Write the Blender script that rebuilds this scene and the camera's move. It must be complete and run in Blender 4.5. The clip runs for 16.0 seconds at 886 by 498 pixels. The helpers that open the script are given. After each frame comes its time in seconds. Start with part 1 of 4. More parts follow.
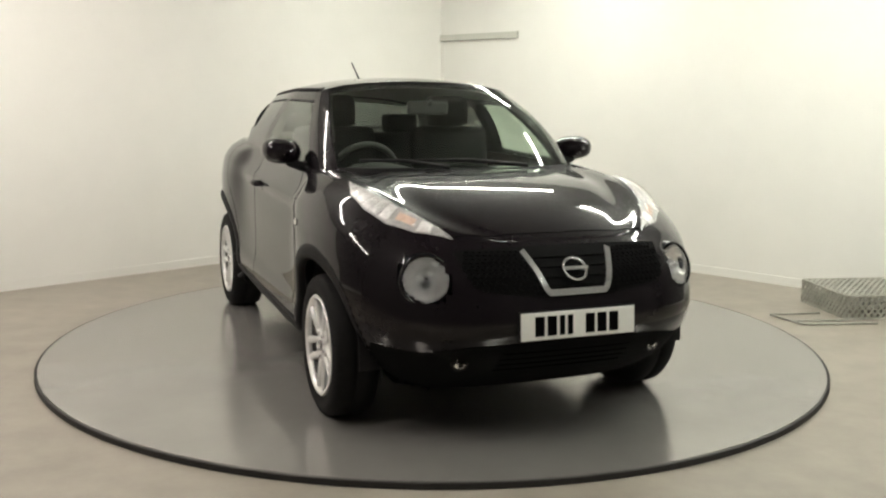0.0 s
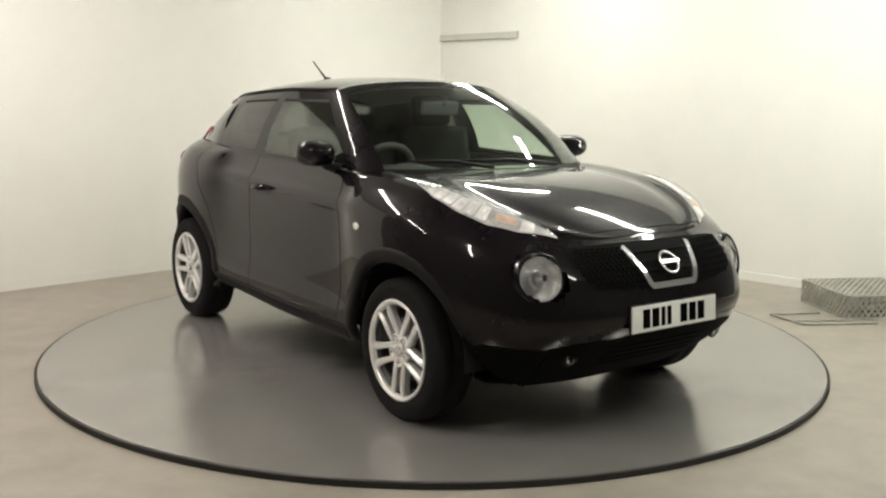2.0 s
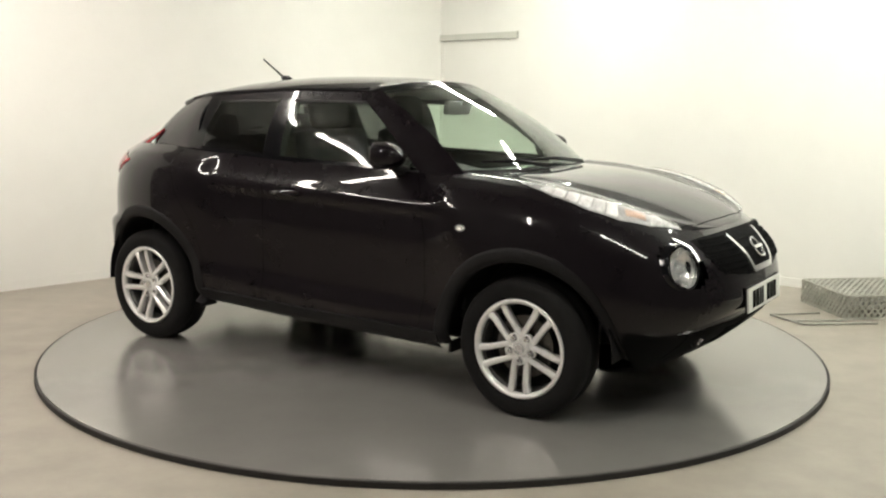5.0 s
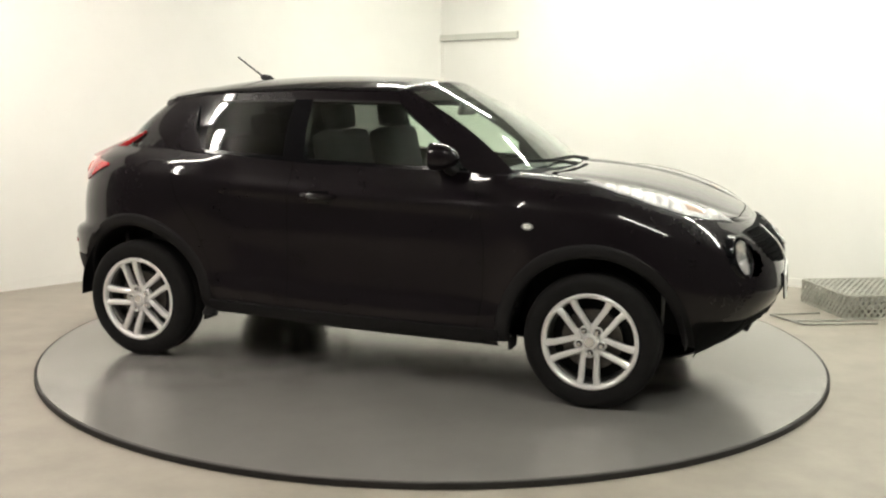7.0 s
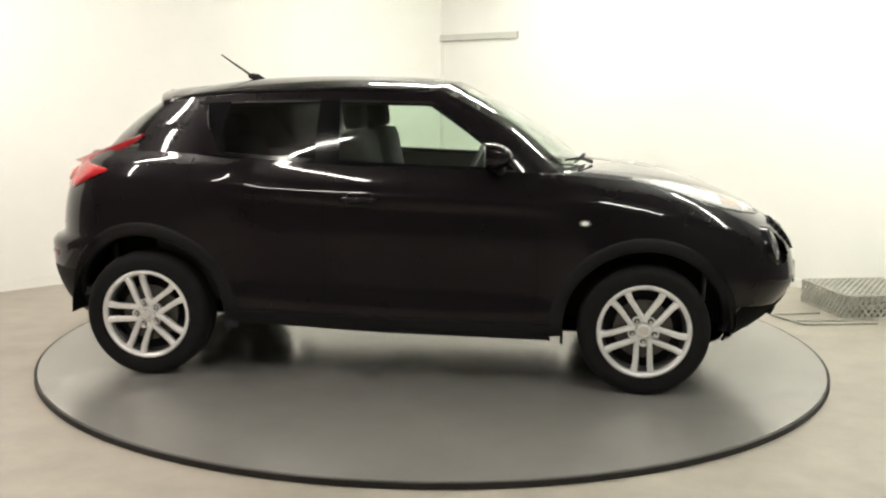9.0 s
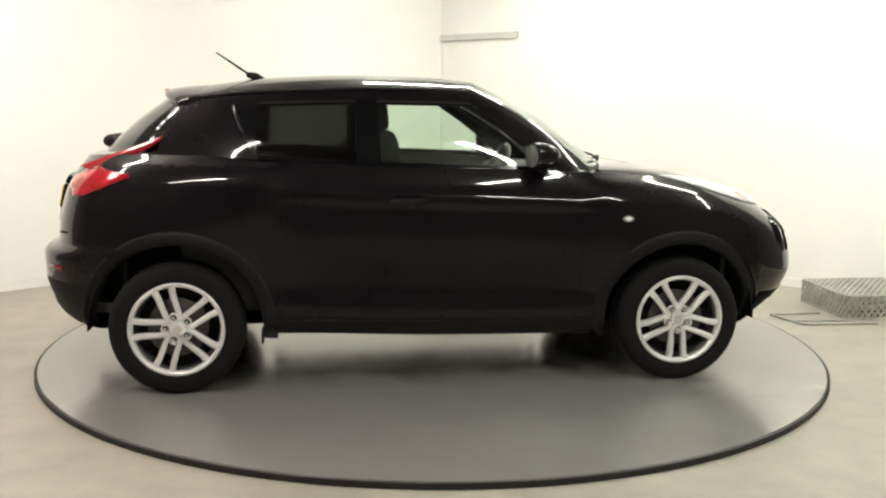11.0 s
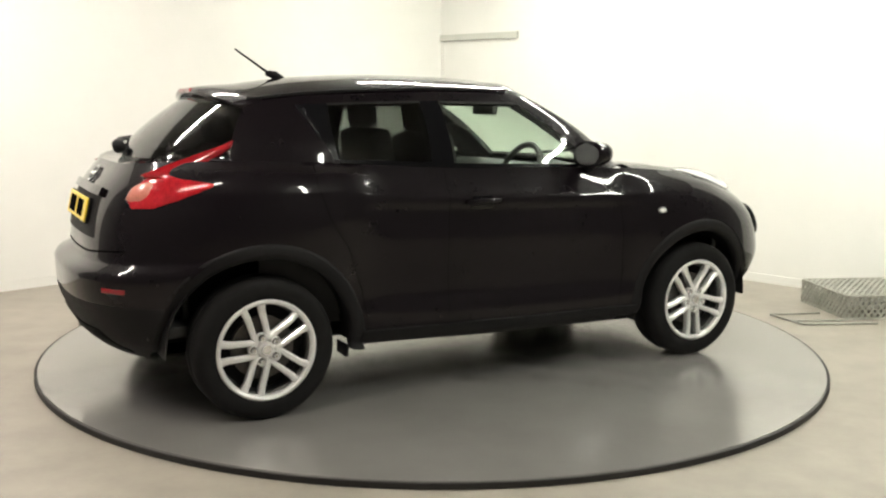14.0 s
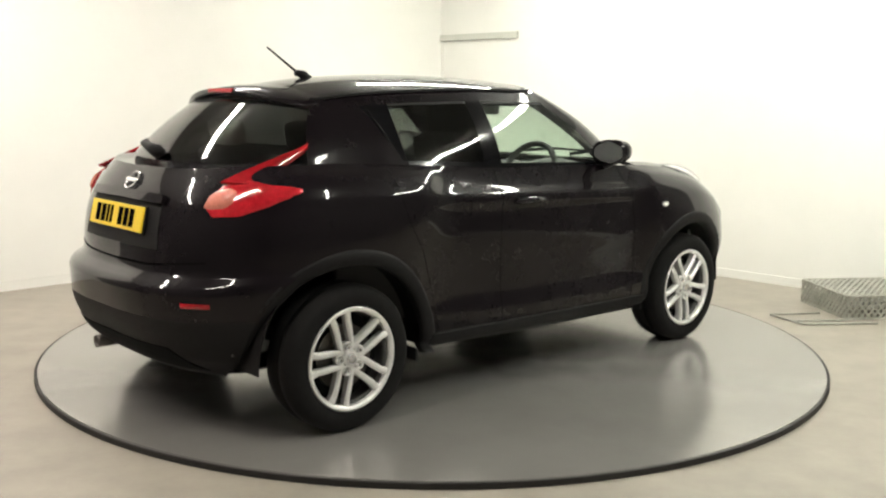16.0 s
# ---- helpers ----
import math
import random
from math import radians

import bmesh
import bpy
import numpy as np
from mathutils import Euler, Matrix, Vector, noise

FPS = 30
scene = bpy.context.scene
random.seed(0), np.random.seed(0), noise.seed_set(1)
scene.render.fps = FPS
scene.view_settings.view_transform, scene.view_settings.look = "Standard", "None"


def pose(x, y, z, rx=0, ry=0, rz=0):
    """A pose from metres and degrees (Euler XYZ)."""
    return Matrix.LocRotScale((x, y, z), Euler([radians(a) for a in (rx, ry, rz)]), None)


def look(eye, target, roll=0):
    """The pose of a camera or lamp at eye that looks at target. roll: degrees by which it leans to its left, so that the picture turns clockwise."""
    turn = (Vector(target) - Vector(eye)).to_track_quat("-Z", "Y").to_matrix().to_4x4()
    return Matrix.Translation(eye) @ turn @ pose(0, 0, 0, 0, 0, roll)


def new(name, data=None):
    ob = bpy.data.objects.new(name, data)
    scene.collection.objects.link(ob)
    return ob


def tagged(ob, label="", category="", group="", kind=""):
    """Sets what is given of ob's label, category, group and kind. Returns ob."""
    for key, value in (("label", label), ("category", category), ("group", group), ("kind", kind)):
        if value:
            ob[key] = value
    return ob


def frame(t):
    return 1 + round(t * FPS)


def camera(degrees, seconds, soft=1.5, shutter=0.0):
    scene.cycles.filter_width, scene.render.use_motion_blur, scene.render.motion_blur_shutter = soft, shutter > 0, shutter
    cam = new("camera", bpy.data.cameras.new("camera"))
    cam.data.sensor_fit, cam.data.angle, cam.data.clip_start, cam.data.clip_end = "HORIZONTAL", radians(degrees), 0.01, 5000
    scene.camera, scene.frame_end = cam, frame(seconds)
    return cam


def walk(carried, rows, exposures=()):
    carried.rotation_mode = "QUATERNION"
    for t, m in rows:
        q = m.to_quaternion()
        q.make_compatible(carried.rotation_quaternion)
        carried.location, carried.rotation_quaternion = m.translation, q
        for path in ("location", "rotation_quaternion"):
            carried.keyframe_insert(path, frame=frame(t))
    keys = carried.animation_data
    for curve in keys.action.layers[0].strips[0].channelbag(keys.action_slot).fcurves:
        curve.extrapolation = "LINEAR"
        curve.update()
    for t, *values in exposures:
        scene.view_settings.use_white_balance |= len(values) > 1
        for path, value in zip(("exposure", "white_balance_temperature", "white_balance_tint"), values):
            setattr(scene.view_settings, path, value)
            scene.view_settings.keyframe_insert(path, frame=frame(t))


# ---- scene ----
cam = camera(49.48, 16.0, soft=2.2)
walk(cam, [(0.0, look((0.0, -5.707, 1.438), (0.0433, -0.7673, 0.6652), 0.61)),
           (16.0, look((0.0, -5.707, 1.438), (0.0433, -0.7673, 0.6652), 0.61))],
     exposures=[(0.0, -0.12), (4.0, 0.0), (8.0, 0.22), (12.0, 0.29), (16.0, 0.27)])

# ---- world and light: a closed room, white where seen, lit by ceiling tubes ----
world = bpy.data.worlds.new("world")
world.use_nodes = True
world.node_tree.nodes["Background"].inputs[0].default_value = (0.8, 0.85, 0.8, 1)
world.node_tree.nodes["Background"].inputs[1].default_value = 0.02
scene.world = world


# ---- materials ----
def mat(name, color, rough=0.5, metal=0.0, vary=0.0, scale=8.0, bump=0.0, bscale=60.0, coat=0.0, emit=None, power=0.0,
        trans=0.0, ior=1.45, spec=0.5, stretch=(1, 1, 1), rvary=0.0):
    m = bpy.data.materials.new(name)
    m.use_nodes = True
    nt = m.node_tree
    b = nt.nodes["Principled BSDF"]
    b.inputs["Base Color"].default_value = (*color, 1)
    b.inputs["Roughness"].default_value = rough
    b.inputs["Metallic"].default_value = metal
    b.inputs["Coat Weight"].default_value = coat
    b.inputs["Coat Roughness"].default_value = 0.04
    b.inputs["Transmission Weight"].default_value = trans
    b.inputs["IOR"].default_value = ior
    b.inputs["Specular IOR Level"].default_value = spec
    if emit:
        b.inputs["Emission Color"].default_value = (*emit, 1)
        b.inputs["Emission Strength"].default_value = power
    if vary or bump or rvary:
        co = nt.nodes.new("ShaderNodeTexCoord")
        mp = nt.nodes.new("ShaderNodeMapping")
        mp.inputs["Scale"].default_value = stretch
        nt.links.new(co.outputs["Object"], mp.inputs["Vector"])
    if vary or rvary:
        n1 = nt.nodes.new("ShaderNodeTexNoise")
        n1.inputs["Scale"].default_value = scale
        n1.inputs["Detail"].default_value = 8
        n1.inputs["Roughness"].default_value = 0.62
        nt.links.new(mp.outputs[0], n1.inputs["Vector"])
    if vary:
        n2 = nt.nodes.new("ShaderNodeTexNoise")
        n2.inputs["Scale"].default_value = scale * 0.13
        n2.inputs["Detail"].default_value = 4
        nt.links.new(mp.outputs[0], n2.inputs["Vector"])
        ad = nt.nodes.new("ShaderNodeMath")
        ad.operation = "ADD"
        nt.links.new(n1.outputs["Fac"], ad.inputs[0])
        nt.links.new(n2.outputs["Fac"], ad.inputs[1])
        mr = nt.nodes.new("ShaderNodeMapRange")
        mr.inputs["From Min"].default_value, mr.inputs["From Max"].default_value = 0.7, 1.3
        mr.inputs["To Min"].default_value, mr.inputs["To Max"].default_value = 1 - vary, 1 + vary
        nt.links.new(ad.outputs[0], mr.inputs["Value"])
        mx = nt.nodes.new("ShaderNodeVectorMath")
        mx.operation = "SCALE"
        mx.inputs[0].default_value = color
        nt.links.new(mr.outputs[0], mx.inputs["Scale"])
        nt.links.new(mx.outputs[0], b.inputs["Base Color"])
    if rvary:
        rr = nt.nodes.new("ShaderNodeMapRange")
        rr.inputs["From Min"].default_value, rr.inputs["From Max"].default_value = 0.3, 0.7
        rr.inputs["To Min"].default_value, rr.inputs["To Max"].default_value = rough - rvary, rough + rvary
        nt.links.new(n1.outputs["Fac"], rr.inputs["Value"])
        nt.links.new(rr.outputs[0], b.inputs["Roughness"])
    if bump:
        n3 = nt.nodes.new("ShaderNodeTexNoise")
        n3.inputs["Scale"].default_value = bscale
        n3.inputs["Detail"].default_value = 6
        nt.links.new(mp.outputs[0], n3.inputs["Vector"])
        bp = nt.nodes.new("ShaderNodeBump")
        bp.inputs["Strength"].default_value = bump
        bp.inputs["Distance"].default_value = 0.004
        nt.links.new(n3.outputs["Fac"], bp.inputs["Height"])
        nt.links.new(bp.outputs[0], b.inputs["Normal"])
    return m


PAINT = mat("black_paint", (0.0058, 0.0041, 0.0055), 0.4, 0.0, coat=1.0, vary=0.15, scale=60, spec=0.04)
PAINT.node_tree.nodes["Principled BSDF"].inputs["Coat IOR"].default_value = 1.34
PLASTIC = mat("black_plastic", (0.008, 0.0074, 0.0078), 0.6, spec=0.2, bump=0.25, bscale=500, vary=0.15, scale=30)
GLOSSBLACK = mat("gloss_black", (0.004, 0.004, 0.005), 0.1, spec=0.32)
RUBBER = mat("tyre_rubber", (0.008, 0.0075, 0.0075), 0.8, spec=0.2, bump=0.3, bscale=200, vary=0.25, scale=20)
ALLOY = mat("alloy", (0.86, 0.85, 0.84), 0.28, 0.52, vary=0.08, scale=40)
BARREL = mat("shaded_rim_barrel", (0.10, 0.098, 0.095), 0.45, 0.7, vary=0.2, scale=30)
CHROME = mat("chrome", (0.86, 0.86, 0.87), 0.16, 0.9)
STEEL_DARK = mat("brake_steel", (0.12, 0.11, 0.10), 0.5, 0.8, vary=0.3, scale=30)
GLASS = mat("clear_glass", (0.80, 0.90, 0.82), 0.0, trans=1.0, ior=1.45)
TINTED = mat("privacy_glass", (0.16, 0.165, 0.16), 0.0, trans=1.0, ior=1.45)
LENS = mat("lamp_lens", (0.97, 0.97, 0.97), 0.02, trans=1.0, ior=1.3)
REDLENS = mat("red_lens", (0.52, 0.014, 0.024), 0.10, trans=0.15, coat=0.8, vary=0.35, scale=45, bump=0.12, bscale=120)
REDDARK = mat("dark_red_lens", (0.27, 0.006, 0.011), 0.08, coat=0.9, vary=0.2, scale=45)
PEACH = mat("reversing_lens", (0.56, 0.19, 0.14), 0.15, coat=0.8, vary=0.2, scale=60)
AMBER = mat("amber_bulb", (0.46, 0.33, 0.26), 0.3, 0.2, vary=0.25, scale=60)
HOUSING = mat("lamp_housing_metal", (0.36, 0.355, 0.35), 0.35, 0.5, vary=0.3, scale=45, bump=0.4, bscale=110)
REFLECTOR = mat("lamp_reflector", (0.70, 0.69, 0.68), 0.3, 0.45, vary=0.35, scale=60, bump=0.3, bscale=150)
FABRIC = mat("seat_fabric", (0.009, 0.0087, 0.0087), 0.9, bump=0.2, bscale=600, vary=0.2, scale=60, spec=0.15)
TRIM = mat("interior_plastic", (0.035, 0.034, 0.033), 0.65, bump=0.2, bscale=400, vary=0.15, scale=20)
HEADLINER = mat("headliner", (0.30, 0.29, 0.27), 0.9, vary=0.05, scale=60)
PLATEW = mat("plate_white", (0.78, 0.78, 0.74), 0.35, vary=0.04, scale=50)
PLATEY = mat("plate_yellow", (0.80, 0.58, 0.03), 0.35, vary=0.04, scale=50)
INK = mat("plate_ink", (0.004, 0.004, 0.004), 0.9, spec=0.0)
WALL = mat("painted_wall", (0.80, 0.79, 0.75), 0.7, vary=0.025, scale=3, bump=0.15, bscale=120)
# walls out of view: grey keeps the reflections in the car's paint dark
UNSEEN_GREY = mat("unseen_mid_grey_wall", (0.13, 0.127, 0.122), 0.8, vary=0.05, scale=3, bump=0.15, bscale=120)
UNSEEN_DARK = mat("unseen_dark_wall", (0.125, 0.122, 0.118), 0.8, vary=0.1, scale=3, bump=0.15, bscale=120)
# ceiling out of view: grey chosen for dark reflections between the tubes
CEIL = mat("unseen_dark_ceiling", (0.22, 0.215, 0.205), 0.8, vary=0.03, scale=3)
FLOOR = mat("painted_concrete", (0.31, 0.28, 0.235), 0.42, vary=0.16, scale=5, bump=0.12, bscale=90)
BOWL = mat("lamp_bowl", (0.86, 0.85, 0.84), 0.10, 0.85, bump=0.35, bscale=34)
INTAKE = mat("intake_shade", (0.004, 0.004, 0.004), 0.8, spec=0.08, bump=0.2, bscale=300)
GRILLE = mat("grille_plastic", (0.006, 0.006, 0.006), 0.4, spec=0.3)
DECK = mat("turntable_steel", (0.365, 0.35, 0.332), 0.18, 0.56, vary=0.09, scale=2.5, bump=0.03, bscale=400)
BAND = mat("edge_rubber", (0.018, 0.016, 0.015), 0.6, vary=0.2, scale=30)
GALV = mat("galvanised_steel", (0.44, 0.44, 0.39), 0.45, 0.5, vary=0.2, scale=40)
DOORP = mat("door_paint", (0.81, 0.80, 0.76), 0.5, vary=0.02, scale=4)
HEADER = mat("door_header", (0.55, 0.55, 0.50), 0.45, vary=0.05, scale=10)
LAMPBODY = mat("lamp_housing", (0.75, 0.75, 0.73), 0.4)
TUBE = mat("warm_tube_light", (0.9, 0.9, 0.9), 0.4, emit=(1.0, 0.93, 0.845), power=102.0)
TUBE_COOL = mat("cool_tube_light", (0.9, 0.9, 0.9), 0.4, emit=(0.99, 0.995, 0.885), power=108.0)


# ---- mesh helpers ----
def mesh_of(name, verts, faces, material, smooth=True):
    me = bpy.data.meshes.new(name)
    me.from_pydata([tuple(map(float, v)) for v in verts], [], faces)
    me.materials.append(material)
    if smooth:
        me.polygons.foreach_set("use_smooth", [True] * len(me.polygons))
    me.update()
    return me


def hang(ob, parent, label=""):
    if parent is not None:
        ob.parent = parent
    if label:
        tagged(ob, label)
    return ob


def part(name, bm, material, parent, label="", smooth=False):
    me = bpy.data.meshes.new(name)
    bm.normal_update()
    bm.to_mesh(me)
    bm.free()
    me.materials.append(material)
    if smooth:
        me.polygons.foreach_set("use_smooth", [True] * len(me.polygons))
    return hang(new(name, me), parent, label)


def part_raw(name, verts, faces, material, parent, label="", smooth=True):
    return hang(new(name, mesh_of(name, verts, faces, material, smooth)), parent, label)


def pchip(xs, ys):
    """Smooth curve through keys, with no overshoot."""
    xs, ys = np.array(xs, float), np.array(ys, float)
    if xs[0] > xs[-1]:
        xs, ys = xs[::-1], ys[::-1]
    h, d = np.diff(xs), np.diff(ys) / np.diff(xs)
    m = np.zeros(len(xs))
    m[0], m[-1] = d[0], d[-1]
    for i in range(1, len(xs) - 1):
        if d[i - 1] * d[i] > 0:
            w1, w2 = 2 * h[i] + h[i - 1], h[i] + 2 * h[i - 1]
            m[i] = (w1 + w2) / (w1 / d[i - 1] + w2 / d[i])

    def f(x):
        x = np.clip(np.asarray(x, float), xs[0], xs[-1])
        i = np.clip(np.searchsorted(xs, x, side="right") - 1, 0, len(xs) - 2)
        t = (x - xs[i]) / h[i]
        return ((1 + 2 * t) * (1 - t) ** 2 * ys[i] + t * (1 - t) ** 2 * h[i] * m[i]
                + t * t * (3 - 2 * t) * ys[i + 1] + t * t * (t - 1) * h[i] * m[i + 1])
    return f


def grid_normals(p):
    du, dv = np.gradient(p, axis=0), np.gradient(p, axis=1)
    n = np.cross(du, dv)
    l = np.linalg.norm(n, axis=2, keepdims=True)
    return n / np.maximum(l, 1e-9)


def slab(p, t=0.0, flip=False):
    """Verts and faces of a grid of points, made t thick against its normal."""
    nu, nv = p.shape[:2]
    n = grid_normals(p) * (-1 if flip else 1)
    idx = lambda i, j: i * nv + j
    faces = [(idx(i, j), idx(i + 1, j), idx(i + 1, j + 1), idx(i, j + 1)) for i in range(nu - 1) for j in range(nv - 1)]
    if flip:
        faces = [f[::-1] for f in faces]
    verts = p.reshape(-1, 3)
    if t:
        k = nu * nv
        verts = np.concatenate([verts, (p - n * t).reshape(-1, 3)])
        back = [tuple(k + a for a in f[::-1]) for f in faces]
        loop = [idx(i, 0) for i in range(nu)] + [idx(nu - 1, j) for j in range(1, nv)] + \
               [idx(i, nv - 1) for i in range(nu - 2, -1, -1)] + [idx(0, j) for j in range(nv - 2, 0, -1)]
        # the rim has points of its own, so that its edges stay crisp
        ring, m, rim = len(loop), 2 * k, []
        verts = np.concatenate([verts, verts[loop], verts[[k + a for a in loop]]])
        for i in range(ring):
            a, b = m + i, m + (i + 1) % ring
            rim.append((a, b, ring + b, ring + a) if flip else (b, a, ring + a, ring + b))
        faces = faces + back + rim
    return verts, faces


def mirror_y(p):
    q = p.copy()
    q[..., 1] *= -1
    return q


def sides(name, p, t, material, parent, label="", flip=False):
    """A slab on the car's right and its mirror on the left."""
    a = part_raw(name, *slab(p, t, flip), material, parent, label)
    b = part_raw(name, *slab(mirror_y(p), t, not flip), material, parent, label)
    return a, b


def box_bm(sx, sy, sz, at=(0, 0, 0), bevel=0.0, turn=(0, 0, 0), bm=None):
    bm = bm or bmesh.new()
    r = bmesh.ops.create_cube(bm, size=1, matrix=pose(*at, *turn) @ Matrix.Diagonal((sx, sy, sz, 1)))
    if bevel:
        edges = list({e for v in r["verts"] for e in v.link_edges})
        bmesh.ops.bevel(bm, geom=edges, offset=bevel, segments=2, affect="EDGES", profile=0.6)
    return bm


def lathe(profile, n=48, axis="y", centre=(0, 0, 0)):
    """Verts and faces of a closed (radius, along) profile turned round an axis."""
    verts, faces, k = [], [], len(profile)
    for i in range(n):
        a = 2 * math.pi * i / n
        for r, d in profile:
            c, s = r * math.cos(a), r * math.sin(a)
            v = {"y": (c, d, s), "x": (d, c, s), "z": (c, s, d)}[axis]
            verts.append([v[j] + centre[j] for j in range(3)])
    for i in range(n):
        for j in range(k):
            a, b = i * k + j, i * k + (j + 1) % k
            c, d = ((i + 1) % n) * k + (j + 1) % k, ((i + 1) % n) * k + j
            faces.append((a, b, c, d))
    return verts, faces


def tube_along(points, r, n=8):
    """Verts and faces of a round bar through points."""
    pts = [Vector(q) for q in points]
    verts, faces = [], []
    for i, q in enumerate(pts):
        d = (pts[min(i + 1, len(pts) - 1)] - pts[max(i - 1, 0)]).normalized()
        a = d.orthogonal().normalized() if i == 0 else (a - d * a.dot(d)).normalized()
        b = d.cross(a)
        rr = r[i] if isinstance(r, (list, tuple)) else r
        verts += [q + (a * math.cos(2 * math.pi * k / n) + b * math.sin(2 * math.pi * k / n)) * rr for k in range(n)]
    for i in range(len(pts) - 1):
        for k in range(n):
            faces.append((i * n + k, i * n + (k + 1) % n, (i + 1) * n + (k + 1) % n, (i + 1) * n + k))
    faces += [tuple(range(n))[::-1], tuple((len(pts) - 1) * n + k for k in range(n))]
    return verts, faces


# ---- the room ----
CORNER = Vector((0.05, 4.72, 0))
SIDE, HIGH, FLOOR_Z, WHITE_R, WHITE_L = 9.0, 3.0, -0.03, 5.6, 6.8
ALONG_L, ALONG_R = Vector((-1, -1, 0)).normalized(), Vector((1, -1, 0)).normalized()


def wall_box(name, a, b, z0, z1, out, material, thick=0.15):
    """A wall between two floor points, its thickness on the side of out."""
    bm = bmesh.new()
    vs = []
    for z in (z0, z1):
        for q in (a, b, b + out * thick, a + out * thick):
            vs.append(bm.verts.new((q.x, q.y, z)))
    for f in ((0, 1, 5, 4), (1, 2, 6, 5), (2, 3, 7, 6), (3, 0, 4, 7), (0, 3, 2, 1), (4, 5, 6, 7)):
        bm.faces.new([vs[i] for i in f])
    bmesh.ops.recalc_face_normals(bm, faces=bm.faces[:])
    return bm


def build_room():
    far_l, far_r = CORNER + ALONG_L * SIDE, CORNER + ALONG_R * SIDE
    near = far_l + ALONG_R * SIDE
    edge_l = CORNER + ALONG_L * WHITE_L
    # all but wall_west are unseen, added in grey so the car reflects dark
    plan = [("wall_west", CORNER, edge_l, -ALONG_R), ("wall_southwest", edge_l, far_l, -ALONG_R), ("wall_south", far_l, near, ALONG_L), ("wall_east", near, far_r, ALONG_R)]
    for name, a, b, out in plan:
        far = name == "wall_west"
        m = WALL if far else (UNSEEN_GREY if name == "wall_southwest" else UNSEEN_DARK)
        tagged(part(name, wall_box(name, a, b, FLOOR_Z, HIGH, out, WALL), m, None), "plain cream-white painted studio wall" if far else "unseen wall, grey so the car reflects dark", "wall", kind="structure")
    # the wall with the door opening
    d0, d1, top = 0.03, 1.06, 2.07
    bm = wall_box("w", CORNER, CORNER + ALONG_R * d0, FLOOR_Z, HIGH, -ALONG_L, WALL)
    for a, b, z0, z1 in ((d0, d1, top, HIGH), (d1, WHITE_R, FLOOR_Z, HIGH)):
        other = wall_box("w", CORNER + ALONG_R * a, CORNER + ALONG_R * b, z0, z1, -ALONG_L, WALL)
        me = bpy.data.meshes.new("tmp")
        other.to_mesh(me)
        bm.from_mesh(me)
        other.free()
        bpy.data.meshes.remove(me)
    tagged(part("wall_north", bm, WALL, None), "bright white painted studio wall with a door", "wall", kind="structure")
    # unseen rest of this wall, darkened for the reflections in the doors
    bm = wall_box("w", CORNER + ALONG_R * WHITE_R, far_r, FLOOR_Z, HIGH, -ALONG_L, UNSEEN_DARK)
    tagged(part("wall_northeast", bm, UNSEEN_GREY, None), "unseen wall, grey so the car reflects dark", "wall", kind="structure")
    bm = wall_box("d", CORNER + ALONG_R * (d0 + 0.004) - ALONG_L * 0.008, CORNER + ALONG_R * (d1 - 0.004) - ALONG_L * 0.008, FLOOR_Z + 0.006, top - 0.032, -ALONG_L, DOORP, 0.05)
    door = tagged(part("door_1", bm, DOORP, None), "plain white flush door in the wall by the corner", "door", kind="structure")
    bm = wall_box("h", CORNER + ALONG_R * (d0 - 0.02) + ALONG_L * 0.03, CORNER + ALONG_R * (d1 + 0.01) + ALONG_L * 0.03, top - 0.03, top + 0.03, -ALONG_L, HEADER, 0.028)
    part("door_header", bm, HEADER, door, "thin grey header rail over the door")
    # floor, and an unseen ceiling darkened so that car and deck reflect less
    for name, z0, z1, m, lab in (("floor", FLOOR_Z - 0.1, FLOOR_Z, FLOOR, "smooth beige painted concrete floor"), ("ceiling", HIGH, HIGH + 0.1, CEIL, "unseen ceiling, grey to keep reflections dark")):
        bm = wall_box(name, CORNER, far_l, z0, z1, ALONG_R, m, SIDE)
        tagged(part(name, bm, m, None), lab, name, kind="structure")
    # skirting
    for name, a, b, inn in (("baseboard", CORNER + ALONG_R * d1, far_r, ALONG_L), ("baseboard", CORNER + ALONG_R * 0.012, far_l + ALONG_R * 0.012, ALONG_R)):
        bm = wall_box(name, a, b, FLOOR_Z, FLOOR_Z + 0.07, inn, WALL, 0.012)
        tagged(part(name, bm, WALL, None), "low white painted skirting along the wall", "baseboard", kind="structure")


def ceiling_tube(x, y, deg, length=1.9):
    base = tagged(new("ceiling_light"), "white ceiling batten with a lit fluorescent tube", "ceiling light", group="ceiling tubes")
    base.matrix_basis = pose(x, y, HIGH, 0, 0, deg)
    part("housing", box_bm(length, 0.11, 0.05, (0, 0, -0.027), 0.008), LAMPBODY, base)
    part("diffuser", box_bm(length - 0.04, 0.075, 0.035, (0, 0, -0.072), 0.012), TUBE if x < 0.2 else TUBE_COOL, base, "glowing white diffuser")
    return base


def build_lights():
    for x, y in ((-1.6, -3.2), (1.6, -3.2), (-2.2, 0.0), (2.2, 0.4), (0.35, 2.25), (-3.6, -1.7), (3.6, -1.2)):
        ceiling_tube(x, y, 0 if abs(x) < 1 else (45 if x < 0 else -45))


# ---- turntable ----
DISC_R = 2.247


